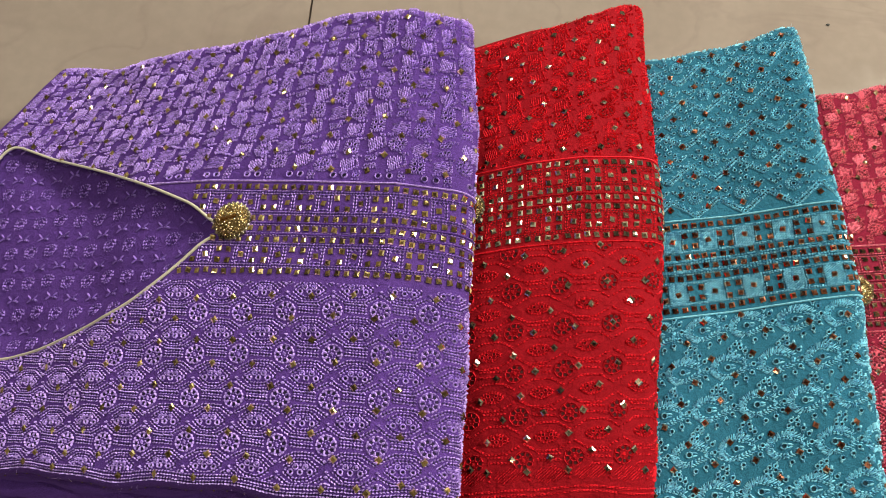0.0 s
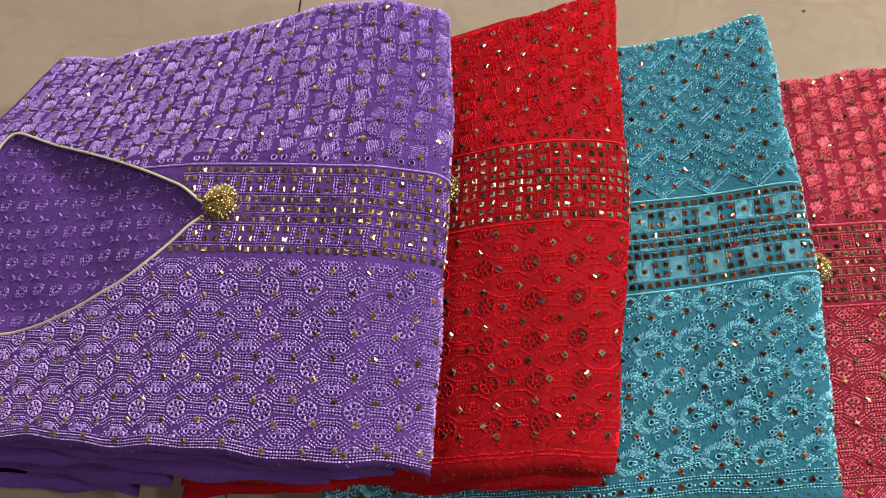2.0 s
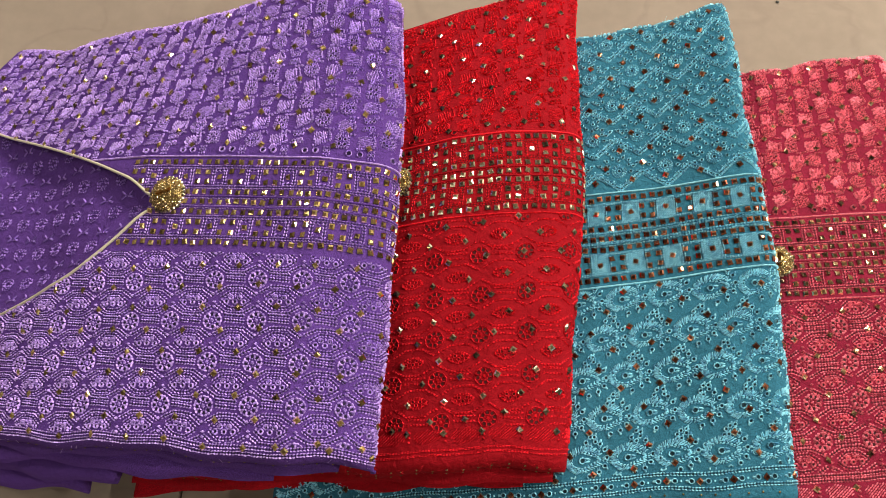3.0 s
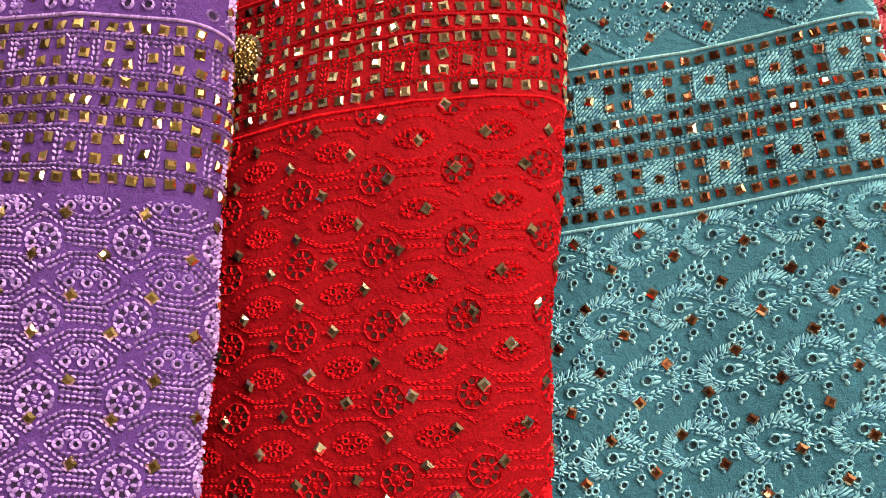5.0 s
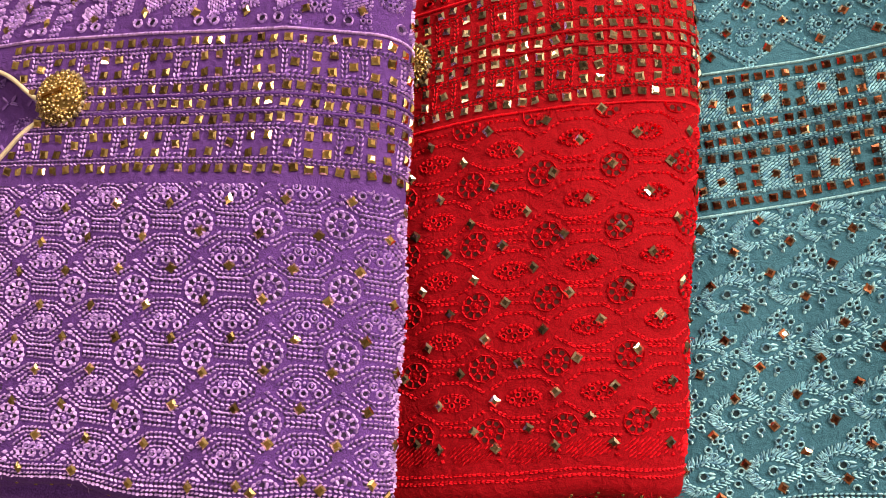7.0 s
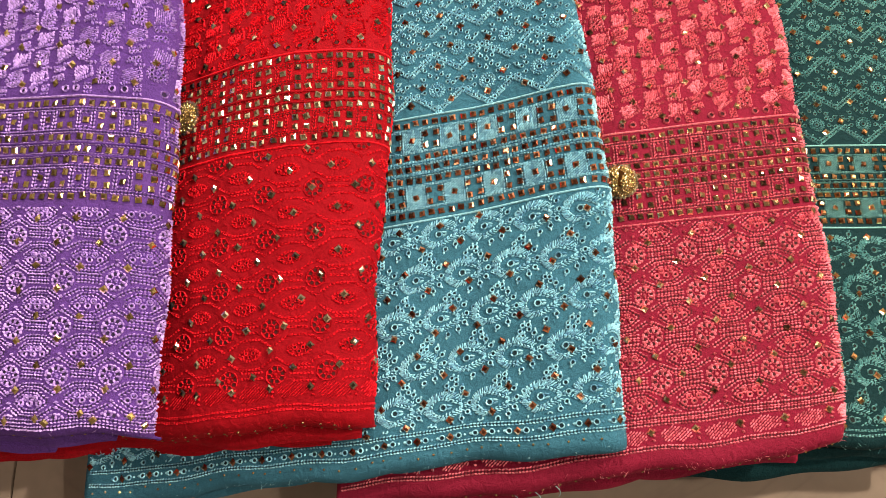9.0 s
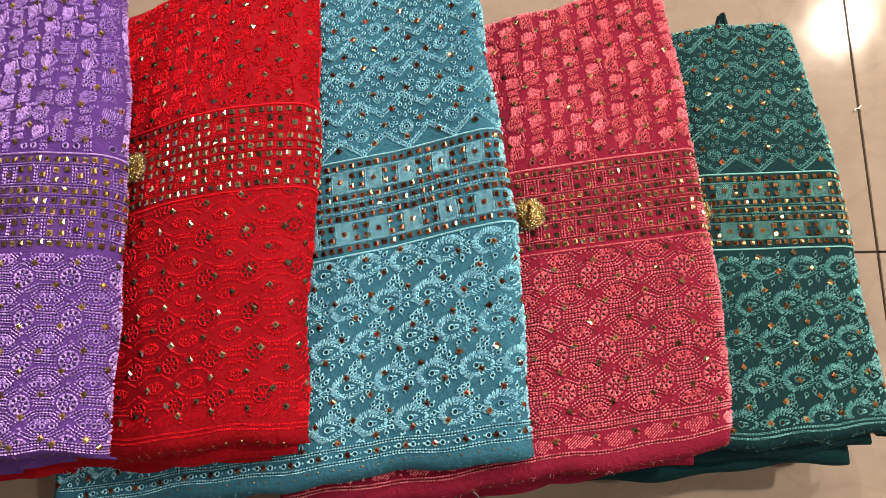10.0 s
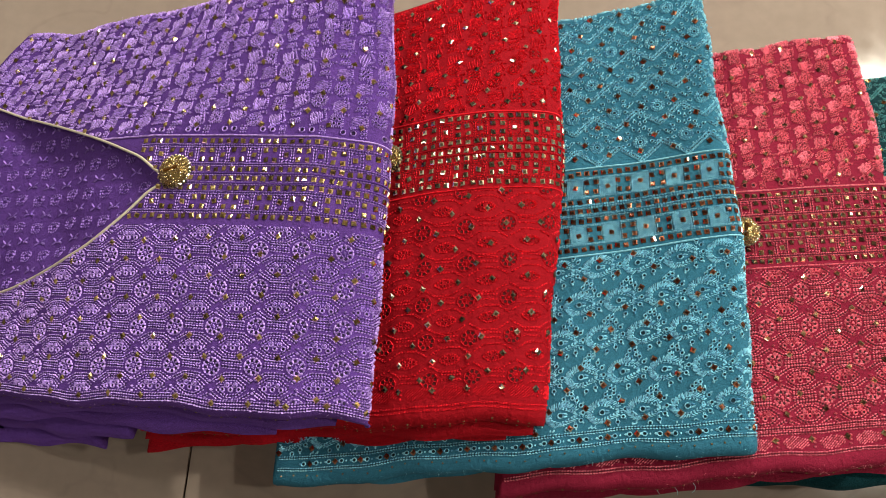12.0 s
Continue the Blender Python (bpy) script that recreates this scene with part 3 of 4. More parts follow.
def placket(st, s0, s1, t0, t1, stones, family, rng, single):
    """The stone-set yoke: nine rows of stones; pairs and single stones alternate in two bands, with needle-lace frames or laid squares round the singles."""
    w, step = t1 - t0, 0.00865
    feather = family == "feather"
    row = lambda r: t0 + (r + 0.5) / 9 * w
    jit = lambda: (rng.normal(0, 0.0004), rng.normal(0, 0.0004))
    for k in range(-12, 60):
        s = single - (k - 2) * step
        if not s0 < s < s1:
            continue
        for r in (0, 3, 4, 5, 8):
            a, b = jit()
            stones.append((s + a, row(r) + b, rng.normal(0, 0.1)))
        m = k % 4
        for lo in (1, 6):
            mid = (row(lo) + row(lo + 1)) / 2
            if m in (0, 3):
                s2 = s + (0.0006 if m == 3 else -0.0006)
                for r in (lo, lo + 1):
                    a, b = jit()
                    stones.append((s2 + a, row(r) + b, rng.normal(0, 0.1)))
            elif m == 1:
                c = s - step / 2
                a, b = jit()
                stones.append((c + a, mid + b, rng.normal(0, 0.15)))
                half = 0.0085
                if feather:
                    st.satin(lambda x, y: (np.abs(x - c) < half) & (np.abs(y - mid) < 0.0088), (c - half, c + half, mid - 0.009, mid + 0.009), 0.55 + 0.2 * (lo > 3), 0.0017, 0.0030, 0.0006, fill=0.5)
                    for o in (-1, 1):
                        st.curve([c + o * 0.0093, c + o * 0.0093], [mid - 0.0085, mid + 0.0085], step=0.0018, width=0.0009, pins=True)
                else:
                    for o in (-1, 1):
                        run(st, [c + o * 0.0058] * 2, [mid - 0.0075, mid + 0.0075], width=0.0009)
                        run(st, [c - 0.0055, c + 0.0055], [mid + o * 0.0068] * 2, width=0.0009)
    q = np.linspace(s0, s1, 60)
    for r in (0.5, 2.5, 3.5, 4.5, 5.5, 7.5):
        if feather:
            st.curve(q, np.full(60, row(r)), step=0.0019, width=0.0010, high=0.0006, chain=0.2)
        else:
            run(st, q, np.full(60, row(r)), width=0.0008)
    if feather:
        for r in (3.5, 4.5):
            for o in (-0.0012, 0.0012):
                st.curve(q, np.full(60, row(r) + o), step=0.0022, width=0.0011, high=0.0008, chain=0.1)


def hem(st, key, s1, rng, stones):
    """The border along the front edge, above the plain hem."""
    q = np.linspace(0.004, s1, 140)
    flat = lambda t: np.full(140, t) + 0.0004 * np.sin(60 * q)
    if key == "purple":
        for t in (0.0115, 0.0065):
            run(st, q, flat(t))
    elif key == "red":
        for t in (0.0185, 0.0145):
            run(st, q, flat(t), True)
    elif key == "teal":
        for t in (0.0305, 0.0180):
            run(st, q, flat(t), width=0.0011)
        for k, x in enumerate(np.arange(s1 - 0.01, 0.02, -0.0135)):
            st.eyelet(x, 0.0242, 0.0021, 9, 0.0008)
            st.grain(x - 0.0034, 0.0242, 0.0, 0.0036, 0.0016, 0.0008)
            st.grain(x + 0.0050, 0.0240, 1.3, 0.0024, 0.0012, 0.0006)
            if k % 2:
                stones.append((x - 0.0066, 0.0240, 0.785))
    elif key == "pink":
        for t in (0.0430, 0.0385, 0.0185):
            run(st, q, flat(t))
    else:
        for t in (0.0110, 0.0150):
            run(st, q, flat(t), True)
    if key in ("red", "pink"):
        mid, pitch = (0.0305, 0.0330) if key == "red" else (0.0285, 0.0360)
        for cs in np.arange(s1 - 0.020, 0.01, -pitch):
            st.satin(lambda x, y: np.hypot((x - cs) / 0.0130, (y - mid) / 0.0062) < 1, (cs - 0.014, cs + 0.014, mid - 0.008, mid + 0.008), 0.75, 0.0021, 0.0030, 0.0006, fill=0.34)
            for k in range(3):
                st.blob(cs + pitch / 2, mid + (k - 1) * 0.004, 0.0012, 1.0, 4)
            stones.append((cs + pitch * 0.42, mid + 0.003, 0.785))
    elif key == "purple":
        for cs in np.arange(s1 - 0.02, 0.01, -0.0360):
            stones.append((cs, 0.0105, 0.785))


def cord(surf, s0, s1, t, radius, mat, parent, name="seam_piping", label="", dip=0.0):
    s = np.linspace(s0, s1, 90)
    p, u, v, n = surf.axes(s, np.full(90, t) + dip * np.sin(np.linspace(0, 9, 90)))
    vs, fs = tube(p + n * radius * 0.4, radius)
    return raw(name, vs, fs, mat, parent, label)


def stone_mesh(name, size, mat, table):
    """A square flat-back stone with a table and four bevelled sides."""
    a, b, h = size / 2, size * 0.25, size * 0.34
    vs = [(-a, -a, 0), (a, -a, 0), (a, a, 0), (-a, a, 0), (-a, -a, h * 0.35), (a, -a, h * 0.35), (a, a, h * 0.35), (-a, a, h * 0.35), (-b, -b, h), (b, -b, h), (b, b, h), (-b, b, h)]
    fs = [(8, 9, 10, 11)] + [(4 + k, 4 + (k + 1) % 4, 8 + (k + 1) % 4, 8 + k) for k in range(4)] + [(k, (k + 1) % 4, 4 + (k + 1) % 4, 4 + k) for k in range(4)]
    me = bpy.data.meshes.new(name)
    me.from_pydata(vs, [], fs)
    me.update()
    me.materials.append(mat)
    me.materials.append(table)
    # The table takes the darker tint, with its dark reflection painted in.
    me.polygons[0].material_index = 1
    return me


def set_stones(surf, stones, lim, size, mat, table, parent, rng, skip=None, label="", tilt=0.15):
    s0, s1, t0, t1 = lim
    st = np.array([q for q in stones if (s0 < q[0] or q[1] < 0.05) and 0.003 < q[0] < s1 and t0 < q[1] < t1])
    p, u, v, n = surf.axes(st[:, 0], st[:, 1])
    if skip is not None:
        ok = ~skip(p[:, 0], p[:, 1])
        st, p, u, v, n = st[ok], p[ok], u[ok], v[ok], n[ok]
    me = stone_mesh("stone", size, mat, table)
    co = np.array([q.co[:] for q in me.vertices])
    polys = [tuple(q.vertices) for q in me.polygons]
    order = np.argsort(-p[:, 0] + 0.2 * np.abs(p[:, 1] - 0.2))
    rest_v, rest_f = [], []
    for rank, k in enumerate(order):
        m = Matrix((u[k], v[k], n[k])).transposed().to_4x4()
        m.translation = Vector(p[k] + n[k] * 0.0003)
        m = m @ pose(0, 0, 0, math.degrees(rng.normal(0, tilt)), math.degrees(rng.normal(0, tilt)), math.degrees(st[k, 2]))
        if rank < 290:
            ob = new("stone", me)
            ob.parent = parent
            ob.matrix_local = m
            if rank == 0:
                tagged(ob, label)
        else:
            base = len(rest_v)
            rest_v += [tuple(m @ Vector(c)) for c in co]
            rest_f += [tuple(base + i for i in f) for f in polys]
    if rest_v:
        rest = tagged(raw("stone_rest", rest_v, rest_f, mat, parent, label, smooth=False), kind="stuff")
        rest.data.materials.append(table)
        rest.data.polygons.foreach_set("material_index", [1 if k % len(polys) == 0 else 0 for k in range(len(rest_f))])


def button(surf, s, t, parent, r=0.0175, seed=0):
    """A domed filigree button ringed and covered with gold beads, with a slit of dark stone."""
    rng = np.random.default_rng(seed)
    p, u, v, n = (q[0] for q in surf.axes(np.array([s]), np.array([t])))
    holder = new("button")
    holder.parent = parent
    m = Matrix((u, v, n)).transposed().to_4x4()
    m.translation = Vector(p)
    holder.matrix_local = m
    tagged(holder, "domed gold beaded button")
    bm = bmesh.new()
    bmesh.ops.create_uvsphere(bm, u_segments=24, v_segments=12, radius=r * 0.86)
    for q in bm.verts:
        q.co.z = max(q.co.z * 0.62, 0) + 0.001
    part("dome", bm, MAT_DOME, holder)
    vs, fs = [], []
    def bead(c, rad):
        b2 = bmesh.new()
        bmesh.ops.create_icosphere(b2, subdivisions=1, radius=rad)
        base = len(vs)
        for q in b2.verts:
            vs.append(tuple(np.array(c) + np.array(q.co)))
        for f in b2.faces:
            fs.append(tuple(base + q.index for q in f.verts))
        b2.free()
    for k in range(26):
        a = k * 2 * math.pi / 26
        bead((r * 0.93 * math.cos(a), r * 0.93 * math.sin(a), 0.0022), 0.0023)
    raw("crystal_ring", vs, fs, SILVER, holder, "ring of small clear crystals", smooth=False)
    vs, fs = [], []
    for k in range(150):
        a, e = k * 2.39996, math.acos(1 - (k + 0.5) / 150 * 0.9)
        bead((r * 0.87 * math.sin(e) * math.cos(a), r * 0.87 * math.sin(e) * math.sin(a), r * 0.54 * math.cos(e) + 0.001), rng.uniform(0.0007, 0.0021))
    tagged(raw("beadwork", vs, fs, MAT_GOLD, holder, "tiny gold beads"), kind="stuff")
    bm = bmesh.new()
    box(bm, -0.0018, 0.0018, -0.0075, 0.0075, r * 0.5, r * 0.66, 0.0008)
    bmesh.ops.rotate(bm, verts=bm.verts, matrix=Matrix.Rotation(0.9 + seed, 3, "Z"))
    part("bar_stone", bm, MAT_BARSTONE, holder, "amber bar-shaped stone")


MAT_BARSTONE = foil("amber_stone", (0.65, 0.34, 0.10), (0.25, 0.08, 0.03), 0.06)
# Tables are tinted darker than bevels: a dark ceiling's reflection put into colour.
GOLD = foil("gold_foil_stone", (0.98, 0.78, 0.42), (0.34, 0.25, 0.12))
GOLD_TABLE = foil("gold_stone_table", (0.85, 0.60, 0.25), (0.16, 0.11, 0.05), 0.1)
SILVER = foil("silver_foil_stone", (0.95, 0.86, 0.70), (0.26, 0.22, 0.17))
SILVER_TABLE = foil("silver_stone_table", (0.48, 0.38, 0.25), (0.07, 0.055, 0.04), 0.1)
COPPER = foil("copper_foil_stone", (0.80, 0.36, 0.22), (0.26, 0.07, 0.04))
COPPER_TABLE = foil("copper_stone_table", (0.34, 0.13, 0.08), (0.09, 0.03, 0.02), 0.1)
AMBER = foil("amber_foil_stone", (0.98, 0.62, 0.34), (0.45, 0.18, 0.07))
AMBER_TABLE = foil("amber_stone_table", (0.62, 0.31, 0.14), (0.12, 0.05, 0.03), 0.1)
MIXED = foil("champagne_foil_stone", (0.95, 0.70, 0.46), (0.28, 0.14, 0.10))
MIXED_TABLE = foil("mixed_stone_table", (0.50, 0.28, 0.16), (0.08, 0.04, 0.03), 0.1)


def neck_hole(x, y):
    """The V neck of the top garment, as a test on plan coordinates."""
    up = np.interp(x, NECK_UP[0], NECK_UP[1])
    lo = np.interp(x, NECK_LO[0], NECK_LO[1])
    return (x < NECK_UP[0][-1]) & (y < up) & (y > lo)


NECK_UP = ([-0.60, -0.495, -0.484, -0.473, -0.460, -0.40, -0.327, -0.261, -0.207, -0.186], [0.18, 0.285, 0.325, 0.352, 0.359, 0.338, 0.314, 0.289, 0.265, 0.245])
NECK_LO = ([-0.60, -0.41, -0.36, -0.31, -0.26, -0.224, -0.204, -0.186], [0.105, 0.122, 0.132, 0.150, 0.174, 0.202, 0.221, 0.238])

SPECS = {
    "purple": dict(left=[(-0.56, 0.012), (-0.56, 0.205), (-0.55, 0.303), (-0.418, 0.452)], right=[(0.054, 0.013), (0.056, 0.194), (0.052, 0.281), (0.036, 0.462)], length=0.60, roll=0.017,
                   height=([-0.6, -0.5, -0.4, -0.33, -0.286, -0.2, -0.11, -0.02, 0.03, 0.06], [0.05, 0.06, 0.09, 0.125, 0.15, 0.186, 0.213, 0.234, 0.232, 0.226]), slope=lambda y: 0.06 * (y - 0.2),
                   base=(0.140, 0.058, 0.335), yarn=(0.47, 0.31, 0.74), yarn2=(0.33, 0.20, 0.61), bow=([-0.42, -0.33, -0.235, -0.17, -0.13, -0.08], [0.003, -0.012, -0.018, -0.012, -0.004, 0]), stones=GOLD, table=GOLD_TABLE, family="trellis",
                motif=((0.5667, 0.1564), (-0.0405, -0.0018), (0.0023, -0.0364)), scatter=((0.5721, 0.1695), (-0.0353, -0.0014), (0.0045, -0.0380)), single=0.5295, vis=0.0),
    "red": dict(left=[(-0.2, -0.012), (-0.2, 0.212), (-0.2, 0.293), (-0.2, 0.46)], right=[(0.226, 0.030), (0.228, 0.262), (0.225, 0.343), (0.217, 0.546)], length=0.43, roll=0.020,
                height=([-0.2, 0.0, 0.06, 0.1, 0.15, 0.19, 0.23], [0.125, 0.165, 0.192, 0.21, 0.222, 0.222, 0.213]), slope=lambda y: -0.465 * (y - 0.27) ** 2,
                base=(0.36, 0.005, 0.014), yarn=(0.64, 0.014, 0.028), yarn2=(0.48, 0.007, 0.016), bow=([-0.2, 0.03, 0.08, 0.131, 0.18, 0.22], [-0.01, -0.03, -0.03, -0.024, -0.005, 0]), stones=SILVER, table=SILVER_TABLE, family="trellis",
                motif=((0.3753, 0.1925), (-0.0413, -0.0016), (0.0049, -0.0367)), scatter=((0.3874, 0.2103), (-0.0333, -0.0025), (0.0067, -0.0353)), single=0.3371, vis=0.21),
    "teal": dict(left=[(-0.05, -0.055), (-0.05, 0.150), (-0.05, 0.250), (-0.05, 0.40)], right=[(0.434, 0.022), (0.415, 0.236), (0.405, 0.322), (0.370, 0.516)], length=0.475, roll=0.022,
                 height=([-0.05, 0.1, 0.23, 0.3, 0.367, 0.43], [0.10, 0.14, 0.166, 0.174, 0.192, 0.2]), slope=lambda y: 0.092 * (y - 0.2) - 0.055 * (y * y - 0.04),
                 base=(0.038, 0.180, 0.285), yarn=(0.28, 0.60, 0.73), yarn2=(0.11, 0.38, 0.66), stones=COPPER, table=COPPER_TABLE, family="feather",
                motif=((0.4067, 0.1979), (-0.0398, 0.0), (0.0010, -0.0372)), scatter=((0.4177, 0.1938), (-0.0348, -0.0020), (0.0057, -0.0374)), single=0.3737, vis=0.0),
    "pink": dict(left=[(0.19, -0.045), (0.19, 0.175), (0.19, 0.26), (0.19, 0.43)], right=[(0.617, 0.030), (0.612, 0.238), (0.604, 0.325), (0.579, 0.520)], length=0.425, roll=0.018,
                 height=([0.19, 0.35, 0.43, 0.6], [0.095, 0.14, 0.152, 0.150]), slope=lambda y: -0.064 * (y - 0.2),
                 base=(0.25, 0.013, 0.043), yarn=(0.80, 0.235, 0.31), yarn2=(0.62, 0.12, 0.175), stones=MIXED, table=MIXED_TABLE, family="trellis",
                motif=((0.3894, 0.1776), (-0.0448, 0.0006), (0.0058, -0.0355)), scatter=((0.3643, 0.1783), (-0.0372, -0.0031), (0.0077, -0.0379)), single=0.350, vis=0.15),
    "green": dict(left=[(0.34, 0.0), (0.34, 0.215), (0.34, 0.29), (0.34, 0.46)], right=[(0.787, 0.045), (0.778, 0.236), (0.771, 0.318), (0.743, 0.507)], length=0.44, roll=0.022,
                  height=([0.34, 0.55, 0.62, 0.7, 0.78], [0.05, 0.1, 0.11, 0.107, 0.098]), slope=lambda y: -0.1 * (y - 0.2),
                  base=(0.0045, 0.034, 0.043), yarn=(0.17, 0.42, 0.44), yarn2=(0.06, 0.25, 0.30), stones=AMBER, table=AMBER_TABLE, family="feather",
                motif=((0.3749, 0.1679), (-0.0383, 0.0002), (-0.0030, -0.0364)), scatter=((0.3843, 0.1670), (-0.0353, -0.0023), (-0.0002, -0.0354)), single=0.370, vis=0.22),
}
LABELS = {
    "purple": "folded purple embroidered kurta with stone-set yoke, topmost of the pile",
    "red": "folded bright red embroidered kurta with silver stones under the purple",
    "teal": "folded teal kurta with feather embroidery and copper stones under red",
    "pink": "folded raspberry pink embroidered kurta with gold button under the teal",
    "green": "folded dark green kurta with amber stones, lying lowest on the floor",
}
# soft layers under each upper cloth: depth, thickness, forward, inset from the fold
LAYERS = {
    "purple": [(0.022, 0.016, 0.006, 0.03), (0.039, 0.018, 0.018, 0.085), (0.058, 0.020, 0.030, 0.24), (0.080, 0.024, 0.044, 0.29), (0.108, 0.04, 0.034, 0.34)],
    "red": [(0.020, 0.014, 0.009, 0.016), (0.034, 0.018, 0.014, 0.034), (0.055, 0.024, 0.006, 0.05)],
    "teal": [(0.020, 0.018, 0.001, 0.015), (0.036, 0.022, -0.006, 0.03), (0.058, 0.03, -0.01, 0.06)],
    "pink": [(0.020, 0.020, 0.004, 0.012), (0.038, 0.028, 0.008, 0.03), (0.062, 0.03, -0.004, 0.05)],
    "green": [(0.022, 0.022, 0.010, 0.014), (0.044, 0.024, 0.024, 0.035), (0.068, 0.040, 0.018, 0.05)],
}
for order, (key, g) in enumerate(SPECS.items()):
    rng = np.random.default_rng(40 + order)
    surf = Surface(g["left"], g["right"], g["length"], g["roll"], g["height"], g["slope"], 1.7 * order + 0.6)
    surf.bow = g.get("bow", surf.bow)
    thing = tagged(new("folded_kurta"), LABELS[key], "kurta", "fanned folded kurtas")
    fabric = cloth(key + "_crepe", shade(g["base"], {"red": 0.78}.get(key, 0.72)))
    inner = cloth(key + "_lining", shade(g["base"], 0.8), 900.0, 0.9, 0.1)
    yarn = thread(key + "_thread", g["yarn"], g["yarn2"])
    # Base colour darkened to stand for the shade inside eyelet holes.
    hole_shade = plain(key + "_eyelet_shade", shade(g["base"], 0.14), 0.95)
    hole = neck_hole if key == "purple" else None
    panel("upper_cloth", surf, fabric, thing, 0.0, 0.003, 0.003, hole)
    for k, (off, thick, fwd, inset) in enumerate(LAYERS[key]):
        layer("folded_layer", surf, fabric if k % 2 == 0 else inner, thing, off, thick, fwd, inset, seed=3.1 * k + order)
    W, K = surf.width, surf.knots
    s0, s1 = g["vis"], surf.end
    stones = []
    st = Stitches(surf, s0, s1, -surf.front, W + surf.back, rng, hole, {"red": 0.78, "green": 0.85, "pink": 1.15, "purple": 1.05}.get(key, 1.0))
    motif, scatter = Lattice(*g["motif"]), Lattice(*g["scatter"])
    low = {"red": 0.037, "teal": 0.034, "pink": 0.046, "green": 0.018}.get(key, 0.014)
    loose_stones(scatter, s0, s1, low, K[1] - 0.004, stones, rng)
    upper_stones(s0, s1, K[2], W, stones, rng)
    if g["family"] == "trellis":
        trellis(st, motif, s0, s1, low, K[1] - 0.004, key == "red")
        patchwork(st, s0, s1, K[2] + 0.002, W + 0.006, rng, {"pink": 0.58, "purple": 0.48, "red": 0.42}[key])
    else:
        feathers(st, motif, s0, s1, low, K[1] - 0.003, rng)
        waves(st, s0, s1, K[2] + 0.002, W + 0.004, 0.56)
    ps0 = 0.335 if key == "purple" else s0
    placket(st, ps0, s1, K[1], K[2], stones, g["family"], rng, g["single"])
    hem(st, key, s1, rng, stones)
    for t in (K[2] + 0.001, K[1] - 0.002)[: 1 if key == "purple" else 2]:
        q = np.arange(s0 + (0.28 if key == "purple" else 0), s1, 0.0011)
        st.grain(q, t + rng.normal(0, 0.0001, len(q)), 1.0 + rng.normal(0, 0.15, len(q)), 0.0024, 0.0008, 0.0008)
    st.build("embroidery", yarn, hole_shade, thing, "raised shiny thread embroidery")
    cord(surf, s0 + (0.28 if key == "purple" else 0), s1, K[2] + 0.001, 0.0009, yarn, thing, label="raised satin piping")
    if key != "purple":
        cord(surf, s0, s1, K[1] - 0.002, 0.0009 if key in ("teal", "green") else 0.0006, yarn, thing, label="raised satin piping")
    # the two stitched pleats along the middle of the yoke
    for r in (3.97, 5.03):
        cord(surf, max(s0, ps0 + 0.07), s1, K[1] + r / 9 * (K[2] - K[1]), 0.0009, fabric, thing, "pleat", dip=0.0005)
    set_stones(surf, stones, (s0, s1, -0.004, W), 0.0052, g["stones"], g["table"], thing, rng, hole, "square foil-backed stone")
    if key == "purple":
        button(surf, (-0.169 + 0.56) * 0.60 / 0.615, K[1] + 0.049, thing, 0.0185, 1)
    elif key == "pink":
        button(surf, 0.246, (K[1] + K[2]) / 2 - 0.004, thing, 0.0165, 2)
    elif key == "red":
        button(surf, 0.248, (K[1] + K[2]) / 2 + 0.004, thing, 0.0165, 3)
    elif key == "green":
        button(surf, 0.272, (K[1] + K[2]) / 2 - 0.002, thing, 0.0155, 4)
    SPECS[key]["surf"], SPECS[key]["thing"], SPECS[key]["fabric"], SPECS[key]["yarn"] = surf, thing, fabric, yarn

# small gold beads sewn along the front folds
def bead_row(surf, parent, s0, s1, t, step, rng):
    vs, fs = [], []
    for x in np.arange(s0, s1, step):
        p = surf.place(x + rng.normal(0, 0.0012), t + rng.normal(0, 0.0012))
        b2 = bmesh.new()
        bmesh.ops.create_icosphere(b2, subdivisions=1, radius=0.0012)
        base = len(vs)
        vs += [tuple(np.asarray(p) + np.array(q.co)) for q in b2.verts]
        fs += [tuple(base + q.index for q in f.verts) for f in b2.faces]
        b2.free()
    tagged(raw("bead_edging", vs, fs, MAT_GOLD, parent, "tiny gold beads", smooth=False), kind="stuff")


for key, at in (("red", (0.001, -0.006)), ("pink", (-0.003,)), ("purple", (-0.008,)), ("teal", (0.012,))):
    for t in at:
        bead_row(SPECS[key]["surf"], SPECS[key]["thing"], 0.01, SPECS[key]["length"] - 0.01, t, 0.013, np.random.default_rng(5))

def fuzz(surf, fabric, parent, rng, start, count=420):
    """Fine stray fibres standing off the folds."""
    vs, fs = [], []
    for k in range(count):
        if k % 5 < 3:
            s, t = surf.length - surf.roll * (1 - math.sin(rng.uniform(0.6, 1.5))), rng.uniform(0, surf.width)
        else:
            s, t = rng.uniform(start, surf.length), (surf.width - 0.002 if k % 5 == 3 else rng.uniform(-0.002, 0.006))
        p, u, v, n = (q[0] for q in surf.axes(np.array([s]), np.array([t])))
        way = n + 0.9 * rng.normal(0, 1, 3)
        way /= np.linalg.norm(way)
        bend, ln, q = rng.normal(0, 0.0012, 3), rng.uniform(0.001, 0.0038), np.linspace(0, 1, 4)[:, None]
        a, b = tube(p + way * ln * q + bend * q * q, 0.00011, 3)
        base = len(vs)
        vs += a.tolist()
        fs += [tuple(base + i for i in f) for f in b]
    tagged(raw("loose_fibre", vs, fs, fabric, parent, "fine stray fibres along the folds"), kind="stuff")


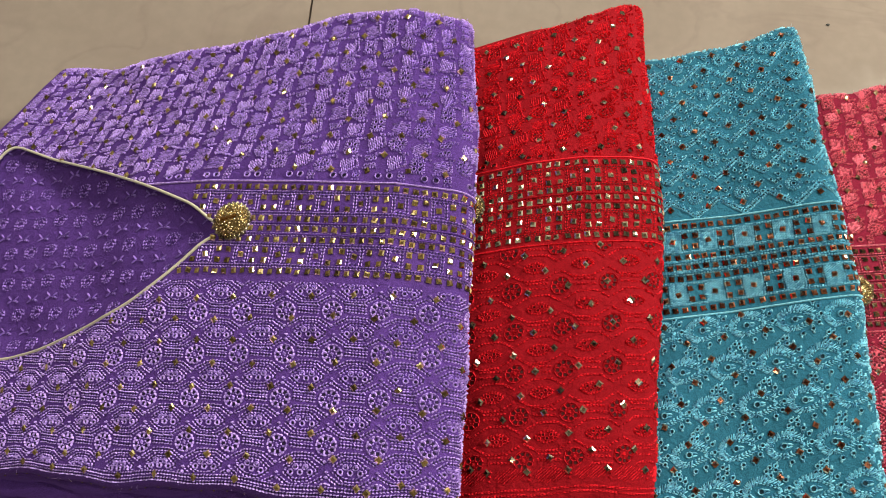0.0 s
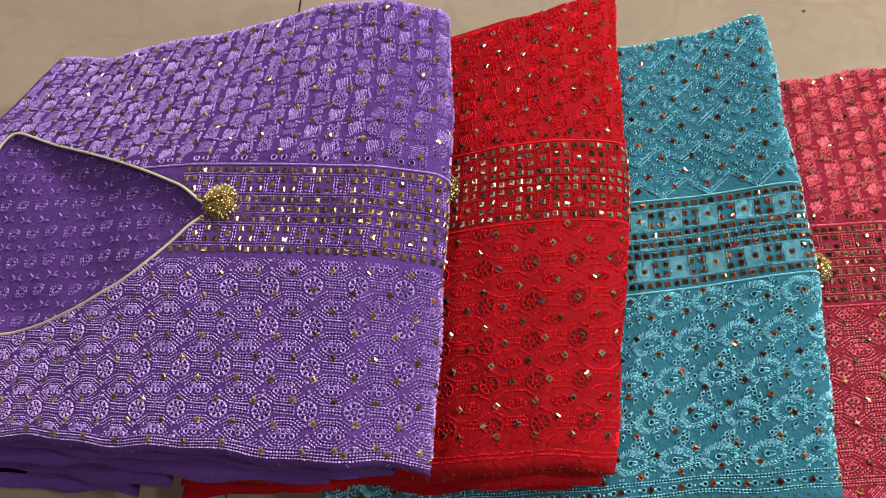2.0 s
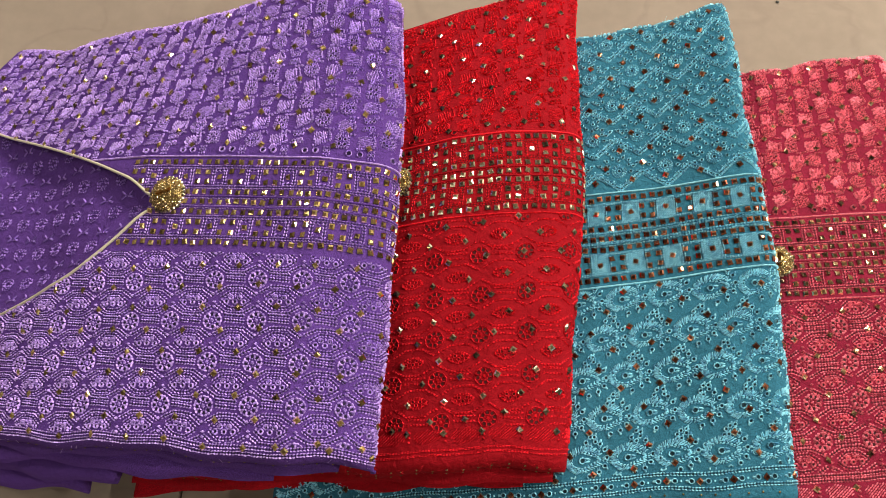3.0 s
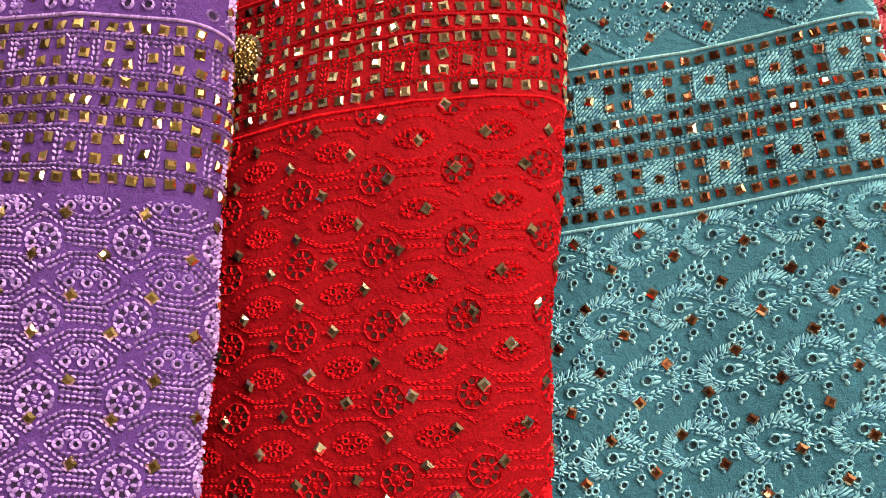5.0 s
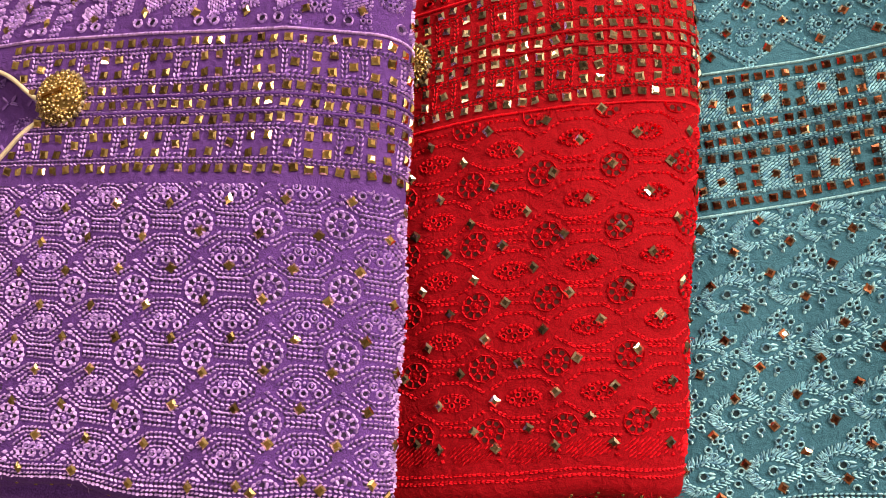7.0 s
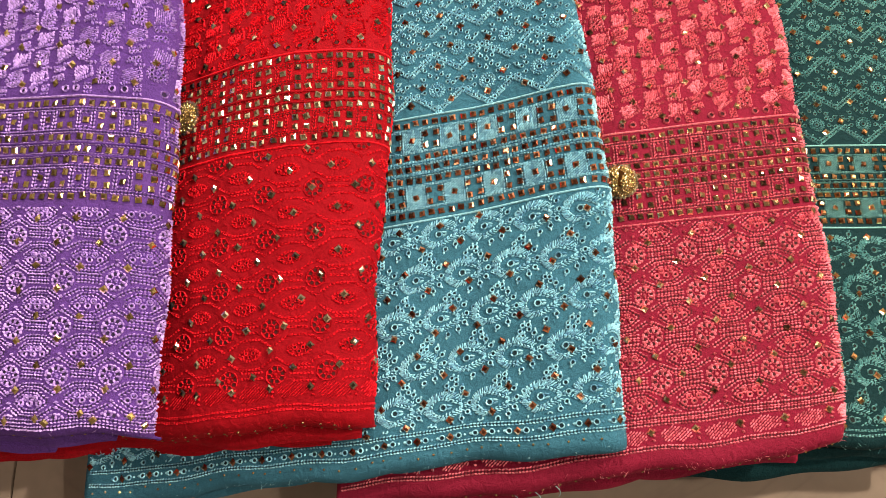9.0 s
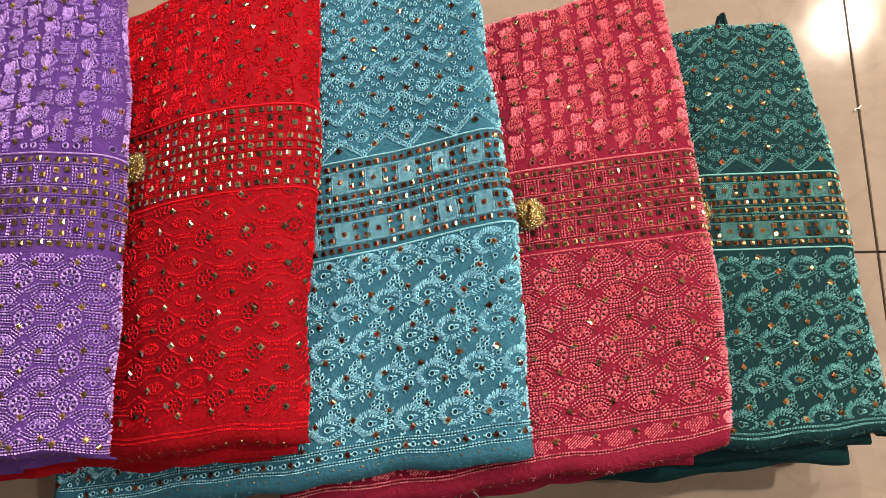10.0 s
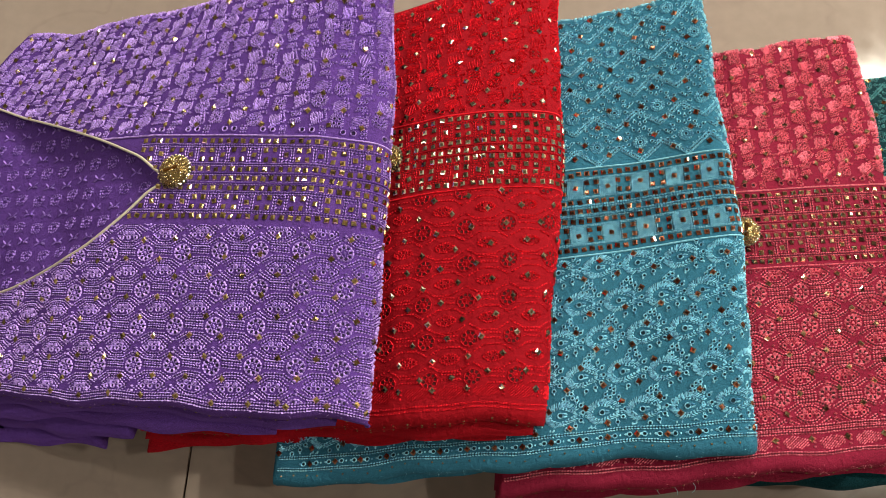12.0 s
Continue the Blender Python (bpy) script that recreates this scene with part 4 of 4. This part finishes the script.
for order, key in enumerate(SPECS):
    fuzz(SPECS[key]["surf"], SPECS[key]["yarn"], SPECS[key]["thing"], np.random.default_rng(60 + order), max(SPECS[key]["vis"], 0.03))

# pulled threads at the frayed front edge of the teal kurta
rng = np.random.default_rng(9)
for k in range(7):
    x, y, z = 0.33 + 0.012 * k, -0.004 + 0.003 * k, 0.145
    q = np.linspace(0, 1, 14)
    a, b = rng.uniform(-0.02, 0.02), rng.uniform(0.012, 0.028)
    pts = np.stack([x + a * q + 0.005 * np.sin(6 * q + k), y - b * q, z - 0.02 * q + 0.012 * np.sin(3 * q)], -1)
    vs, fs = tube(pts, 0.00022, 4)
    raw("loose_thread", vs, fs, SPECS["teal"]["yarn"], SPECS["teal"]["thing"])

# the crumpled corner of the green kurta that sticks out at the back
gs = SPECS["green"]["surf"]
u, v = np.meshgrid(np.linspace(-1, 1, 15), np.linspace(0, 1, 12), indexing="ij")
half = 0.016 * (1 - v) ** 1.3 + 0.0018
x, y = 0.662 + u * half + 0.004 * v, 0.482 + 0.040 * v
z = 0.070 + 0.006 * np.cos(u * 2.4) * (1 - 0.5 * v) + 0.003 * np.sin(9 * u) - 0.012 * v
i = np.arange(u.size).reshape(u.shape)
f = np.stack([i[:-1, :-1], i[1:, :-1], i[1:, 1:], i[:-1, 1:]], -1).reshape(-1, 4)
flap = raw("crumpled_corner", np.stack([x, y, z], -1).reshape(-1, 3), f, SPECS["green"]["fabric"], SPECS["green"]["thing"], "crumpled pointed cloth corner")
so = flap.modifiers.new("thick", "SOLIDIFY")
so.thickness, so.offset = 0.003, -1

# the purple neck: metallic edging and the back cloth seen through it
P = SPECS["purple"]
ps, pt = P["surf"], P["thing"]
for name, pts in (("neck_edging", NECK_UP), ("neck_edging", NECK_LO)):
    x = np.linspace(pts[0][0], pts[0][-1], 120)
    y = np.interp(x, *pts)
    y = np.convolve(np.pad(y, 4, mode="edge"), np.ones(9) / 9, "valid")
    vs, fs = tube(np.stack([x, y, ps.z(x, y) + 0.0006], -1), 0.0015)
    raw(name, vs, fs, MAT_PIPING, pt, "silvery gold metallic neck edging")
gx, gy = np.meshgrid(np.linspace(-0.62, -0.16, 110), np.linspace(0.07, 0.40, 90), indexing="ij")
up, lo = np.interp(gx, *NECK_UP), np.interp(gx, *NECK_LO)
d = np.clip(np.minimum(up - gy, gy - lo), 0, 0.05)
gz = ps.z(gx, gy) - 0.006 - 0.009 * np.clip(d / 0.03, 0, 1) + 0.003 * np.sin(40 * gx + 22 * gy) * np.clip(d / 0.03, 0, 1)
i = np.arange(gx.size).reshape(gx.shape)
f = np.stack([i[:-1, :-1], i[1:, :-1], i[1:, 1:], i[:-1, 1:]], -1).reshape(-1, 4)
seen = ((up - gy > -0.02) & (gy - lo > -0.02)).ravel()
f = f[seen[f].all(1)]
raw("inner_back", np.stack([gx, gy, gz], -1).reshape(-1, 3), f, P["fabric"], pt, "plain purple back cloth with sparse embroidery")



class NeckBack(Surface):
    """The back cloth inside the neck, sunk below the front."""

    def place(self, s, t):
        x, y = np.broadcast_arrays(np.asarray(s, float), np.asarray(t, float))
        dd = np.clip(np.minimum(np.interp(x, *NECK_UP) - y, y - np.interp(x, *NECK_LO)), 0, 0.05)
        q = np.clip(dd / 0.03, 0, 1)
        return np.stack([x, y, ps.z(x, y) - 0.0052 - 0.009 * q + 0.003 * np.sin(40 * x + 22 * y) * q], -1)


nb = NeckBack(ps.left, ps.right, 0.6, 0.017, ps.height, ps.slope, ps.seed)
rng = np.random.default_rng(77)
st = Stitches(nb, -0.6, -0.19, 0.1, 0.37, rng, lambda x, y: ~neck_hole(x, y))
st.start = -9.0
for i in range(17):
    for j in range(17):
        cs, ct = -0.205 - i * 0.0255 + 0.003 * math.sin(1.3 * j), 0.105 + j * 0.0165 + 0.0016 * math.sin(2 * i)
        if j % 2 == 0:
            q = np.linspace(0, 4 * math.pi, 40)
            r = np.linspace(0.0078, 0.002, 40)
            c, d = np.sign(np.cos(q)) * np.abs(np.cos(q)) ** 0.5, np.sign(np.sin(q)) * np.abs(np.sin(q)) ** 0.5
            st.curve(cs + r * c, ct + 0.85 * r * d, step=0.0024, width=0.0007, high=0.0004)
        else:
            for an in (0.55, 2.5, -0.3, 3.6):
                for k in (-0.0005, 0.0005):
                    st.grain(cs + 0.0125 + 0.0052 * math.cos(an), ct + 0.0040 * math.sin(an) + k, an, 0.0075, 0.0008, 0.0005)
            st.curve([cs + 0.006, cs + 0.0125, cs + 0.019], [ct - 0.002, ct, ct - 0.002], step=0.0024, width=0.0006, high=0.0003)
# The near-black hole colour stands for shade, as on the panels.
st.build("neck_embroidery", thread("fine_lilac_thread", (0.27, 0.155, 0.52), (0.22, 0.12, 0.46)), plain("neck_eyelet_shade", (0.02, 0.01, 0.06), 0.9), pt, "sparse pale lilac sprigs")

# ---------------------------------------------------------------- specks on the floor
bm = bmesh.new()
bmesh.ops.create_icosphere(bm, subdivisions=2, radius=0.0016)
for q in bm.verts:
    q.co.x *= 1.6
    q.co.z = q.co.z * 0.5 + 0.001
    q.co += Vector((noise.noise(q.co * 900), noise.noise(q.co * 700), 0)) * 0.0006
ob = part("crumb", bm, MAT_DARK)
ob.location = (0.517, 0.677, 0)
tagged(ob, "tiny dark crumb lying on the tile", "crumb")

vs, fs = tube(np.array([[0, 0, 0.0012], [0.002, 0.003, 0.0022], [0.006, 0.004, 0.0012], [0.009, 0.008, 0.0010]]), 0.0009, 6)
ob = raw("lint", vs, fs, MAT_LINT)
ob.location = (0.834, 0.424, 0)
tagged(ob, "pale curl of lint lying on the tile joint", "lint")

# ---------------------------------------------------------------- floor tiles
bm = bmesh.new()
box(bm, 0.0013, TILE - 0.0013, 0.0013, TILE - 0.0013, -0.009, 0.0, 0.0006)
tile_mesh = bpy.data.meshes.new("tile")
bm.to_mesh(tile_mesh)
bm.free()
tile_mesh.materials.append(MAT_TILE)
TURN = Matrix.Rotation(radians(0.9), 3, "Z")
for a in range(-3, 4):
    for b in range(-3, 4):
        ob = new("tile", tile_mesh)
        ob.parent = floor
        ob.location = Vector((TX, 0.75, 0)) + TURN @ Vector((a * TILE, TY - 0.75 + b * TILE, 0))
        ob.rotation_euler.z = radians(0.9)
